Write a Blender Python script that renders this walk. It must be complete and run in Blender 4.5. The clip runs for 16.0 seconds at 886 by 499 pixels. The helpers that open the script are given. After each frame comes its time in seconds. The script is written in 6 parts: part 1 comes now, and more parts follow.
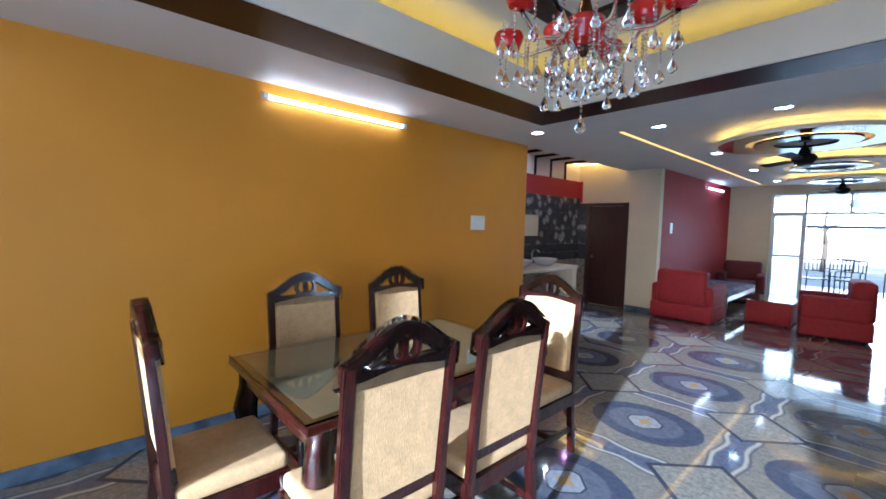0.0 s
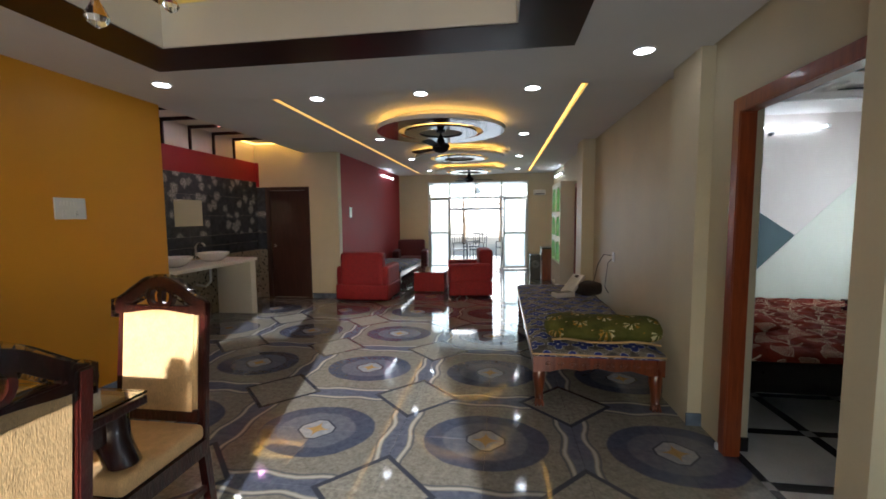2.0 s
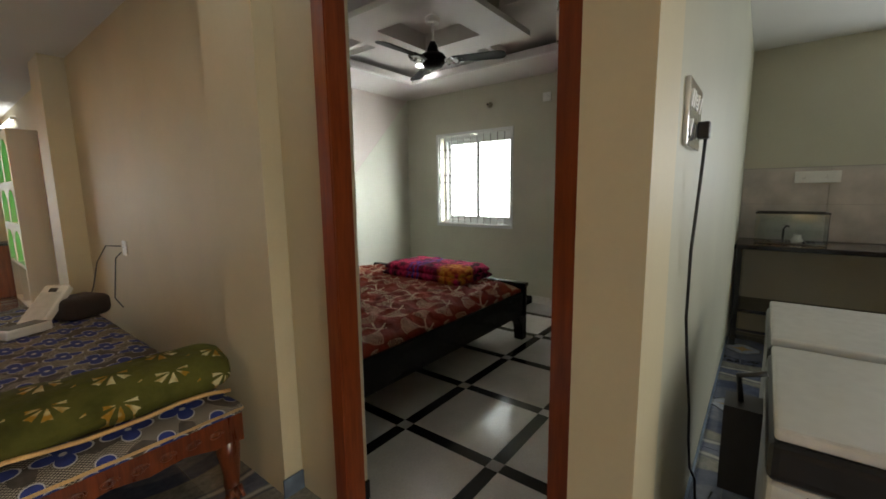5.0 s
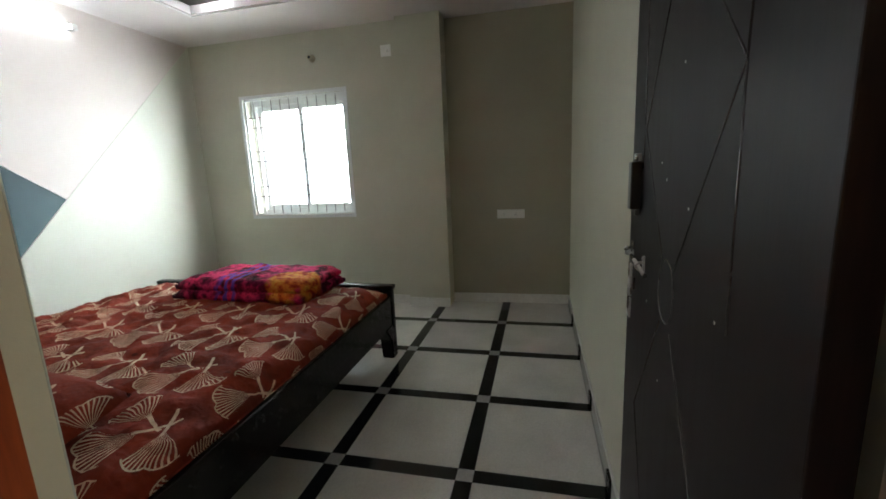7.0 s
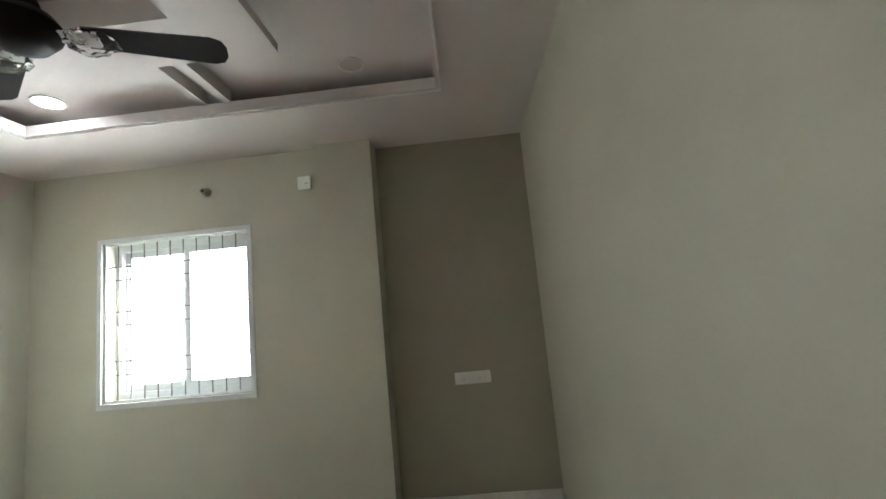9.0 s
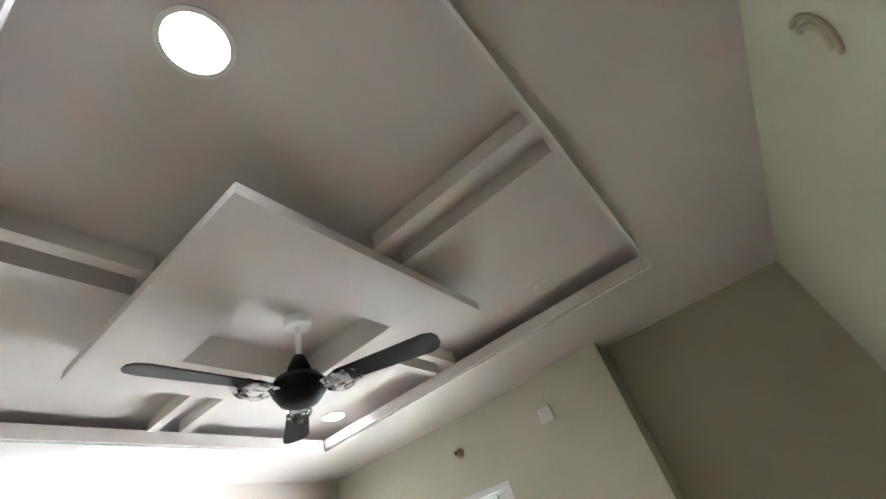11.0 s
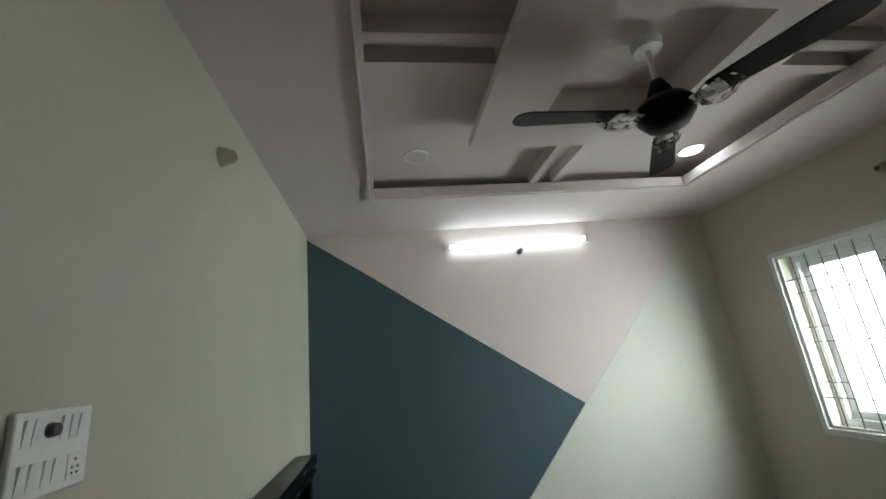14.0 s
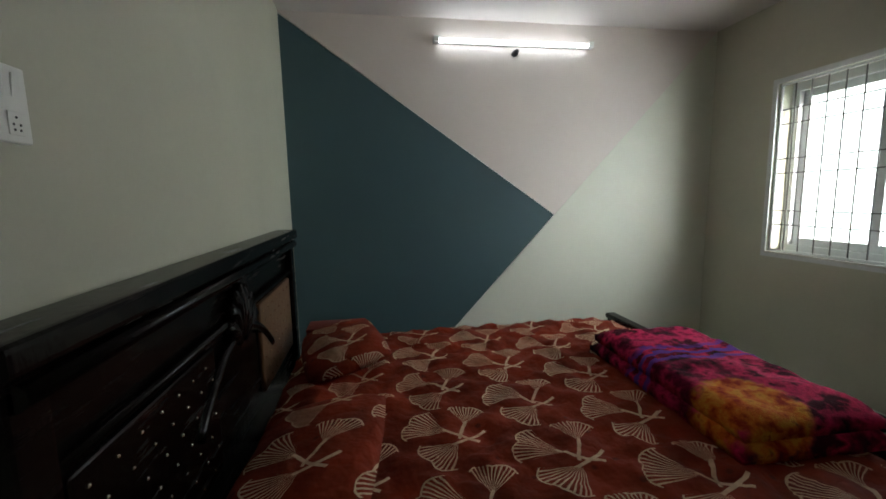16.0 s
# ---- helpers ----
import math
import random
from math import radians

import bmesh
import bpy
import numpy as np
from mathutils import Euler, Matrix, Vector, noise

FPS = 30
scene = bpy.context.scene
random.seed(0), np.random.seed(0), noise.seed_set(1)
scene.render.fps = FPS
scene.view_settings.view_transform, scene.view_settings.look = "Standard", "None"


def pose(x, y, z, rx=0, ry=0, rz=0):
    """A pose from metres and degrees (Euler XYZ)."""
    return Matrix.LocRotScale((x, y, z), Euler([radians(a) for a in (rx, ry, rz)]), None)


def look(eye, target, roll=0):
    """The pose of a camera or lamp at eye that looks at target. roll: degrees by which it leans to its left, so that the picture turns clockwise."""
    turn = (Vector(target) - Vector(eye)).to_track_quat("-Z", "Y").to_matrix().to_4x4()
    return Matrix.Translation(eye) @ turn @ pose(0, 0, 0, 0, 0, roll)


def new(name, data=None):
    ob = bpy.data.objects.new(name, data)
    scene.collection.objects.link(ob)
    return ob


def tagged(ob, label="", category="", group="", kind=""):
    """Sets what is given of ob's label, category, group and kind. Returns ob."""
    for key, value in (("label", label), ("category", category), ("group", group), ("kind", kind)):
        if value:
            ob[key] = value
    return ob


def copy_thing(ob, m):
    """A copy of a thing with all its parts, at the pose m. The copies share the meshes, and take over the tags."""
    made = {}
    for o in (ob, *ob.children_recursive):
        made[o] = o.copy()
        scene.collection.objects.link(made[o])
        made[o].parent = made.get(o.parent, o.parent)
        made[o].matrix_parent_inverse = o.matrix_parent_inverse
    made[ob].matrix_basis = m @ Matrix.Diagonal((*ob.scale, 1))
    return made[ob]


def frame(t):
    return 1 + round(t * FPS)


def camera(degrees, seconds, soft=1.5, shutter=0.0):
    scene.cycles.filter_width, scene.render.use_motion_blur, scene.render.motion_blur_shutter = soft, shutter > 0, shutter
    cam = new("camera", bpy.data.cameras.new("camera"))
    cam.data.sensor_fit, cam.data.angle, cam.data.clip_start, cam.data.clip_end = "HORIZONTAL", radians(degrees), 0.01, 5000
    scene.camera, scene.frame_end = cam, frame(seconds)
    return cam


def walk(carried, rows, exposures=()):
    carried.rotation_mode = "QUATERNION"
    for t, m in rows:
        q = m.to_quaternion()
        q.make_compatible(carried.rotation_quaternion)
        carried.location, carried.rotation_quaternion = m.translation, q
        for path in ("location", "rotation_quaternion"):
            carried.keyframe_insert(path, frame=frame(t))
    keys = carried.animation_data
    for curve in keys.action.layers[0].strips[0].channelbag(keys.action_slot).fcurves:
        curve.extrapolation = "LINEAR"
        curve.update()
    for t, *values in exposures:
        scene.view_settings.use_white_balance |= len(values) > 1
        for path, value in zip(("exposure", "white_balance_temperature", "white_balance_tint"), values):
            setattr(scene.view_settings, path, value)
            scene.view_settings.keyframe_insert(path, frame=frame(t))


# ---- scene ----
# ---- the camera and its walk ----
cam = camera(94.6, 16.0, soft=1.7)
PATH = [
    (0, (-1.4, -3.416, 1.55), (-2.882, -2.078, 1.427), 1.4),
    (0.5, (-1.406, -3.303, 1.539), (-2.633, -1.728, 1.42), 0.1),
    (1, (-1.387, -3.11, 1.535), (-2.355, -1.363, 1.433), -1.9),
    (1.5, (-1.346, -2.884, 1.529), (-2.003, -0.998, 1.412), -1.1),
    (2, (-1.385, -2.661, 1.497), (-1.664, -0.687, 1.333), -0.5),
    (2.5, (-1.427, -2.361, 1.47), (-1.226, -0.379, 1.295), -1.8),
    (3, (-1.372, -2.087, 1.435), (-0.91, -0.149, 1.258), -1.0),
    (3.5, (-1.305, -1.862, 1.417), (-0.574, -0.011, 1.221), 0.5),
    (4, (-1.286, -1.604, 1.419), (-0.086, -0.014, 1.234), -1.0),
    (4.5, (-1.176, -1.404, 1.399), (0.286, -0.062, 1.155), 0.2),
    (4.7, (-1.086, -1.356, 1.388), (0.413, -0.059, 1.122), -0.1),
    (6.8, (-0.311, -0.651, 1.299), (1.592, -0.128, 0.979), -2.7),
    (7, (-0.229, -0.613, 1.289), (1.683, -0.156, 0.926), -2.5),
    (7.5, (-0.008, -0.458, 1.312), (1.956, -0.34, 0.953), -2.7),
    (8, (0.205, -0.371, 1.348), (2.185, -0.383, 1.065), -3.0),
    (8.2, (0.317, -0.366, 1.357), (2.307, -0.408, 1.155), -3.0),
    (10.3, (0.887, -0.365, 1.66), (2.541, 0.081, 2.692), -7.6),
    (10.5, (0.881, -0.366, 1.675), (2.478, 0.165, 2.756), -10.1),
    (11, (0.839, -0.364, 1.725), (2.224, 0.383, 2.959), -17.9),
    (11.5, (0.798, -0.375, 1.741), (1.987, 0.582, 3.034), -24.1),
    (12, (0.753, -0.361, 1.739), (1.693, 0.924, 2.951), -22.8),
    (12.5, (0.718, -0.311, 1.756), (1.385, 1.235, 2.836), -18.4),
    (13, (0.691, -0.267, 1.729), (1.258, 1.407, 2.663), -13.4),
    (13.5, (0.685, -0.241, 1.697), (1.087, 1.555, 2.48), -10.8),
    (14, (0.709, -0.247, 1.625), (1.019, 1.655, 2.159), -6.2),
    (14.5, (0.696, -0.21, 1.545), (1.012, 1.747, 1.81), -4.5),
    (15, (0.701, -0.21, 1.512), (1.03, 1.763, 1.547), -2.4),
    (15.5, (0.72, -0.215, 1.409), (1.035, 1.75, 1.214), -2.1),
    (16, (0.767, -0.221, 1.386), (1.086, 1.736, 1.129), -1.2),
]
walk(cam, [(t, look(eye, target, roll)) for t, eye, target, roll in PATH],
     exposures=[(0.0, 1.45, 4600, 10), (1.0, 1.0, 5300, 10), (1.5, 0.85, 5700, 10), (2.5, 0.92, 5900, 10), (3.5, 0.95, 6000, 10), (4.5, 1.05, 6800, 10), (7.0, 1.78, 6200, 10), (8.2, 2.2, 6300, 10), (10.4, 2.15, 6200, 10), (11.0, 2.55, 6250, 10), (11.5, 2.8, 6150, 10), (12.1, 2.6, 6150, 10), (12.7, 2.0, 6300, 10), (13.5, 1.28, 6300, 10), (14.5, 0.6, 6400, 10), (16.0, 0.5, 6500, 10)])

# ---- world, sun and large lights ----
SUN_UP, SUN_FROM = radians(13.5), radians(166)     # low sun from the open south side
world = bpy.data.worlds.new("sky")
scene.world = world
world.use_nodes = True
wn = world.node_tree.nodes
sky = wn.new("ShaderNodeTexSky")
sky.sky_type, sky.sun_disc = "NISHITA", False
sky.sun_elevation, sky.sun_rotation = SUN_UP, SUN_FROM
world.node_tree.links.new(sky.outputs[0], wn["Background"].inputs[0])
wn["Background"].inputs[1].default_value = 0.15

sun = new("sun", bpy.data.lights.new("sun", "SUN"))
sun.data.energy, sun.data.angle, sun.data.color = 5.0, radians(1.0), (1.0, 0.96, 0.90)
sun.matrix_world = look((0, 0, 0), (-math.sin(radians(14)), math.cos(radians(14)), -math.tan(SUN_UP)))


def area_light(name, x, y, z, w, h, rx, rz, watts, color):
    li = new(name, bpy.data.lights.new(name, "AREA"))
    li.data.shape, li.data.size, li.data.size_y = "RECTANGLE", w, h
    li.data.energy, li.data.color = watts, color
    li.matrix_world = pose(x, y, z, rx, 0, rz)
    return li


# daylight standing in the openings: south side, glazed front, bedroom window
area_light("daylight_south", -1.65, -5.25, 1.15, 2.6, 2.1, 90, 0, 14, (0.86, 0.93, 1.0))
area_light("daylight_front", -2.05, 9.3, 1.3, 2.6, 2.3, -90, 0, 8, (0.88, 0.95, 1.0))
area_light("daylight_bedroom", 4.35, 1.35, 1.64, 1.2, 1.5, 88, 53, 56, (0.90, 0.97, 1.0))
# added fill lamp in front of the solid east wall, brightens the kitchen
area_light("fill_kitchen", 3.86, -2.9, 1.7, 0.9, 0.9, 90, 90, 15, (0.88, 0.95, 1.0))

# ---- materials ----


class Nodes:
    """Short way to write node materials as arithmetic."""

    def __init__(self, name):
        self.mat = bpy.data.materials.new(name)
        self.mat.use_nodes = True
        self.t = self.mat.node_tree
        self.bsdf = self.t.nodes["Principled BSDF"]

    def put(self, socket, v):
        if isinstance(v, bpy.types.NodeSocket):
            self.t.links.new(v, socket)
        elif v is not None:
            if isinstance(v, (tuple, list)) and len(v) == 3 and socket.type == "RGBA":
                v = (*v, 1.0)
            socket.default_value = v

    def m(self, op, a, b=None, c=None):
        n = self.t.nodes.new("ShaderNodeMath")
        n.operation = op
        for s, v in zip(n.inputs, (a, b, c)):
            self.put(s, v)
        return n.outputs[0]

    def place(self, kind="Position"):
        if kind == "Position":
            return self.t.nodes.new("ShaderNodeNewGeometry").outputs["Position"]
        return self.t.nodes.new("ShaderNodeTexCoord").outputs[kind]

    def split(self, v):
        n = self.t.nodes.new("ShaderNodeSeparateXYZ")
        self.put(n.inputs[0], v)
        return n.outputs[0], n.outputs[1], n.outputs[2]

    def join(self, x, y, z=0.0):
        n = self.t.nodes.new("ShaderNodeCombineXYZ")
        for s, v in zip(n.inputs, (x, y, z)):
            self.put(s, v)
        return n.outputs[0]

    def noise(self, v, scale, detail=3.0, rough=0.5):
        n = self.t.nodes.new("ShaderNodeTexNoise")
        self.put(n.inputs["Vector"], v)
        n.inputs["Scale"].default_value, n.inputs["Detail"].default_value = scale, detail
        n.inputs["Roughness"].default_value = rough
        return n.outputs["Fac"]

    def voronoi(self, v, scale):
        n = self.t.nodes.new("ShaderNodeTexVoronoi")
        self.put(n.inputs["Vector"], v)
        n.inputs["Scale"].default_value = scale
        return n.outputs["Distance"]

    def ramp(self, f, stops):
        n = self.t.nodes.new("ShaderNodeValToRGB")
        self.put(n.inputs[0], f)
        e = n.color_ramp.elements
        while len(e) < len(stops):
            e.new(0.5)
        for el, (p, c) in zip(e, stops):
            el.position, el.color = p, (*c, 1.0)
        return n.outputs[0]

    def mix(self, f, a, b):
        n = self.t.nodes.new("ShaderNodeMix")
        n.data_type = "RGBA"
        self.put(n.inputs[0], f)
        self.put(n.inputs[6], a)
        self.put(n.inputs[7], b)
        return n.outputs[2]

    def scaled(self, v, sx, sy, sz):
        n = self.t.nodes.new("ShaderNodeVectorMath")
        n.operation = "MULTIPLY"
        self.put(n.inputs[0], v)
        n.inputs[1].default_value = (sx, sy, sz)
        return n.outputs[0]

    def band(self, f, lo, hi, soft=0.01):
        """1 between lo and hi."""
        n = self.t.nodes.new("ShaderNodeMapRange")
        n.interpolation_type = "SMOOTHSTEP"
        self.put(n.inputs[0], f)
        n.inputs[1].default_value, n.inputs[2].default_value = lo - soft, lo + soft
        k = self.t.nodes.new("ShaderNodeMapRange")
        k.interpolation_type = "SMOOTHSTEP"
        self.put(k.inputs[0], f)
        k.inputs[1].default_value, k.inputs[2].default_value = hi - soft, hi + soft
        return self.m("SUBTRACT", n.outputs[0], k.outputs[0])

    def below(self, f, hi, soft=0.01):
        return self.band(f, -99.0, hi, soft)

    def bump(self, height, strength=0.2, distance=0.002):
        n = self.t.nodes.new("ShaderNodeBump")
        n.inputs["Strength"].default_value, n.inputs["Distance"].default_value = strength, distance
        self.put(n.inputs["Height"], height)
        self.t.links.new(n.outputs[0], self.bsdf.inputs["Normal"])

    def done(self, color, rough=0.5, metal=0.0, **more):
        self.put(self.bsdf.inputs["Base Color"], color)
        self.put(self.bsdf.inputs["Roughness"], rough)
        self.put(self.bsdf.inputs["Metallic"], metal)
        for k, v in more.items():
            self.put(self.bsdf.inputs[k.replace("_", " ")], v)
        return self.mat


def tint(c, k):
    return tuple(min(1.0, x * k) for x in c)


def paint(name, c, rough=0.55, spread=0.10):
    """Rolled emulsion: faint cloudiness, roller stipple, a little grime."""
    n = Nodes(name)
    p = n.place()
    cloud = n.noise(p, 1.3, 4, 0.6)
    grain = n.noise(p, 60, 2)
    col = n.ramp(n.m("MULTIPLY_ADD", grain, 0.15, n.m("MULTIPLY", cloud, 0.85)), [(0.30, tint(c, 1 - spread)), (0.70, tint(c, 1 + spread * 0.5))])
    n.bump(n.m("MULTIPLY_ADD", n.noise(p, 5, 2), 1.2, n.noise(p, 140, 2)), 0.12, 0.003)
    return n.done(col, n.m("MULTIPLY_ADD", cloud, 0.15, rough - 0.07))


def plain(name, c, rough=0.45, metal=0.0, spread=0.08, scale=25, bump=0.08, **more):
    n = Nodes(name)
    p = n.place("Object")
    f = n.noise(p, scale, 3)
    n.bump(f, bump, 0.001)
    return n.done(n.ramp(f, [(0.3, tint(c, 1 - spread)), (0.7, tint(c, 1 + spread))]), n.m("MULTIPLY_ADD", f, 0.12, rough - 0.06), metal, **more)


def wood(name, dark, light, along="X", rough=0.3, coat=0.4, wrinkle=0.0, spec=0.5):
    n = Nodes(name)
    p = n.place("Object")
    k = {"X": (1.2, 14, 14), "Y": (14, 1.2, 14), "Z": (14, 14, 1.2)}[along]
    g = n.noise(n.scaled(p, *k), 3.0, 6, 0.65)
    if wrinkle:
        n.bump(n.m("MULTIPLY_ADD", g, 0.1, n.noise(n.scaled(p, 1, 1, 0.35), 28, 4, 0.7)), wrinkle, 0.01)
    else:
        n.bump(g, 0.08, 0.002)
    return n.done(n.ramp(g, [(0.30, dark), (0.72, light)]), n.m("MULTIPLY_ADD", g, 0.12, rough - 0.05), 0.0, Coat_Weight=coat, Coat_Roughness=0.08, Specular_IOR_Level=spec)


def lit(name, c, power):
    n = Nodes(name)
    n.put(n.bsdf.inputs["Emission Color"], c)
    n.bsdf.inputs["Emission Strength"].default_value = power
    return n.done(c, 0.4)


def glass(name, c=(0.95, 1.0, 0.97), rough=0.0):
    n = Nodes(name)
    return n.done(c, rough, 0.0, Transmission_Weight=1.0, IOR=1.45)


def hall_tiles():
    """Polished printed tile: oval medallions, outlined lozenges and veined bands, repeating every 1.19 m."""
    n = Nodes("polished_medallion_tile")
    p = n.place()
    wob = n.noise(p, 3.0, 3)
    x, y, _ = n.split(p)
    def cell(v, c0):
        u = n.m("DIVIDE", n.m("SUBTRACT", v, c0), 1.19)
        return n.m("SUBTRACT", u, n.m("ROUND", u))
    fu, fv = cell(x, -0.29), cell(y, -0.03)
    au, av = n.m("ABSOLUTE", fu), n.m("ABSOLUTE", fv)
    r = n.m("SQRT", n.m("ADD", n.m("POWER", au, 2.0), n.m("POWER", n.m("MULTIPLY", av, 1.22), 2.0)))
    r = n.m("MULTIPLY_ADD", n.m("SUBTRACT", wob, 0.5), 0.05, r)
    star = n.m("ADD", n.m("SQRT", au), n.m("SQRT", av))
    dia = n.m("ADD", au, av)
    octo = n.m("MAXIMUM", n.m("MAXIMUM", au, av), n.m("MULTIPLY", dia, 0.80))
    lo = n.m("ADD", n.m("SUBTRACT", 0.5, au), n.m("SUBTRACT", 0.5, av))
    eu, ev = n.m("SUBTRACT", 0.5, au), n.m("SUBTRACT", 0.5, av)
    wave_u = n.m("MULTIPLY", n.m("SINE", n.m("MULTIPLY", fv, 19.0)), 0.012)
    wave_v = n.m("MULTIPLY", n.m("SINE", n.m("MULTIPLY", fu, 19.0)), 0.012)
    edge = n.m("MINIMUM", n.m("ADD", eu, wave_u), n.m("ADD", ev, wave_v))
    edge = n.m("MULTIPLY_ADD", n.m("SUBTRACT", wob, 0.5), 0.05, edge)
    fine = n.noise(p, 22, 5, 0.65)
    flake = n.noise(p, 55, 2)
    base = n.ramp(n.m("MULTIPLY_ADD", flake, 0.35, n.m("MULTIPLY", fine, 0.65)), [(0.32, (0.16, 0.15, 0.125)), (0.55, (0.27, 0.255, 0.215)), (0.75, (0.36, 0.34, 0.29))])
    slate = n.ramp(fine, [(0.3, (0.085, 0.10, 0.145)), (0.7, (0.16, 0.18, 0.235))])
    col = n.mix(n.below(edge, 0.055, 0.012), base, slate)
    col = n.mix(n.band(edge, 0.058, 0.076, 0.008), col, (0.50, 0.48, 0.42))
    col = n.mix(n.band(edge, 0.082, 0.092, 0.006), col, (0.12, 0.125, 0.14))
    col = n.mix(n.below(lo, 0.30, 0.006), col, (0.055, 0.062, 0.085))
    loz = n.ramp(n.m("MULTIPLY_ADD", n.noise(p, 40, 2), 0.5, n.m("MULTIPLY", fine, 0.5)), [(0.35, (0.19, 0.18, 0.15)), (0.6, (0.34, 0.325, 0.275))])
    col = n.mix(n.below(lo, 0.262, 0.006), col, loz)
    ring = n.ramp(fine, [(0.3, (0.055, 0.065, 0.105)), (0.7, (0.10, 0.115, 0.165))])
    col = n.mix(n.below(r, 0.345, 0.008), col, ring)
    col = n.mix(n.below(r, 0.235, 0.01), col, n.ramp(fine, [(0.3, (0.10, 0.115, 0.155)), (0.7, (0.17, 0.185, 0.225))]))
    col = n.mix(n.below(octo, 0.112, 0.004), col, (0.05, 0.055, 0.08))
    col = n.mix(n.below(octo, 0.100, 0.004), col, n.ramp(fine, [(0.3, (0.25, 0.27, 0.31)), (0.7, (0.42, 0.43, 0.44))]))
    col = n.mix(n.below(star, 0.30, 0.03), col, (0.42, 0.27, 0.10))
    smear = n.noise(p, 2.2, 4)
    n.bump(n.noise(p, 1.7, 2), 0.05, 0.004)
    return n.done(col, n.m("MULTIPLY_ADD", smear, 0.10, 0.03), 0.0, Coat_Weight=0.35, Coat_Roughness=0.03)


WALL_BEIGE = paint("beige_wall_paint", (0.60, 0.53, 0.36))
WALL_SAGE = paint("sage_wall_paint", (0.50, 0.49, 0.385))
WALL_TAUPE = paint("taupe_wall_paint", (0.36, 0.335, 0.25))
WALL_ORANGE = paint("ochre_orange_wall_paint", (0.68, 0.285, 0.005), spread=0.06)
WALL_RED = paint("deep_red_wall_paint", (0.30, 0.006, 0.013), 0.65, 0.08)
WALL_BLUE = paint("slate_teal_wall_paint", (0.052, 0.098, 0.110), spread=0.06)
WALL_PINK = paint("pinkish_white_wall_paint", (0.68, 0.60, 0.55), spread=0.05)
WALL_PALE = paint("pale_green_white_wall_paint", (0.66, 0.66, 0.56), spread=0.05)
CEIL_WHITE = paint("white_ceiling_paint", (0.74, 0.73, 0.70), 0.6, 0.05)
CEIL_ROSE = paint("rose_white_ceiling_paint", (0.66, 0.61, 0.585), 0.6, 0.05)
CREAM = paint("cream_moulding_paint", (0.78, 0.73, 0.62), 0.5, 0.05)
TILE = hall_tiles()
GROUT = plain("grey_grout", (0.32, 0.31, 0.29), 0.8)
DARKWOOD = wood("dark_brown_ceiling_trim", (0.012, 0.003, 0.003), (0.030, 0.007, 0.006), "X", 0.35, 0.08, 0.0, 0.25)
MAHOGANY = wood("mahogany_under_clear_film", (0.006, 0.0015, 0.0012), (0.050, 0.006, 0.004), "Z", 0.3, 0.8, 0.6, 0.3)
TEAK = wood("orange_brown_teak_varnish", (0.075, 0.014, 0.005), (0.20, 0.046, 0.012), "Z", 0.28, 0.45)
DOORFRAME = wood("red_brown_door_frame_varnish", (0.16, 0.026, 0.007), (0.30, 0.066, 0.016), "Z", 0.32, 0.25)
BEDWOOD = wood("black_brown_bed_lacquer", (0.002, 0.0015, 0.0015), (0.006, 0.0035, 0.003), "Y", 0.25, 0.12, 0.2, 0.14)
LEAFWOOD = wood("dark_brown_door_laminate", (0.007, 0.005, 0.005), (0.018, 0.012, 0.011), "Z", 0.42, 0.0, 0.0, 0.16)
BATHDOOR = wood("reddish_brown_flush_door", (0.025, 0.009, 0.006), (0.06, 0.02, 0.014), "Z", 0.35, 0.3)
WHITE_PLASTIC = plain("white_switch_plastic", (0.78, 0.78, 0.74), 0.3, spread=0.03)
BLACK_PLASTIC = plain("black_plastic", (0.012, 0.012, 0.013), 0.35, spread=0.2)
GREY_PLASTIC = plain("dark_grey_plastic", (0.06, 0.06, 0.065), 0.4)
STEEL = plain("brushed_steel", (0.55, 0.55, 0.54), 0.28, 1.0)
ALU = plain("white_powder_coated_frame", (0.62, 0.64, 0.64), 0.4, spread=0.04)
GRILLE = plain("grey_iron_grille_paint", (0.16, 0.16, 0.16), 0.5)
TUBE_WHITE = lit("cool_white_tube_glow", (0.86, 0.94, 1.0), 6.0)
TUBE_WARM = lit("warm_white_tube_glow", (1.0, 0.95, 0.86), 5.0)
LAMP_WHITE = lit("downlight_glow", (0.93, 0.97, 1.0), 13.0)
LAMP_PINK = lit("pink_downlight_glow", (1.0, 0.45, 0.85), 40.0)
LAMP_RECESS = lit("recess_downlight_glow", (1.0, 0.93, 0.80), 70.0)
LED_YELLOW = lit("yellow_led_strip_glow", (1.0, 0.62, 0.05), 2.2)
LED_AMBER = lit("amber_led_strip_glow", (1.0, 0.58, 0.12), 4.0)
LED_GROOVE = lit("amber_groove_glow", (1.0, 0.55, 0.10), 1.5)
LED_GREEN = lit("green_led_glow", (0.02, 0.8, 0.08), 0.3)

# ---- mesh helpers ----


def part(name, bm, material, parent=None, label=""):
    """Links a bmesh as one mesh object, under a thing or a part."""
    me = bpy.data.meshes.new(name)
    bm.normal_update()
    bm.to_mesh(me)
    bm.free()
    mats = material if isinstance(material, (list, tuple)) else [material]
    for k in mats:
        me.materials.append(k)
    ob = new(name, me)
    if parent:
        ob.parent = parent
        # the parent's own placing is carried by the parent
    if label:
        ob["label"] = label
    return ob


def thing(name, label, category, m=None, group=""):
    ob = new(name)
    ob.empty_display_size = 0.1
    if m is not None:
        ob.matrix_world = m
    return tagged(ob, label, category, group)


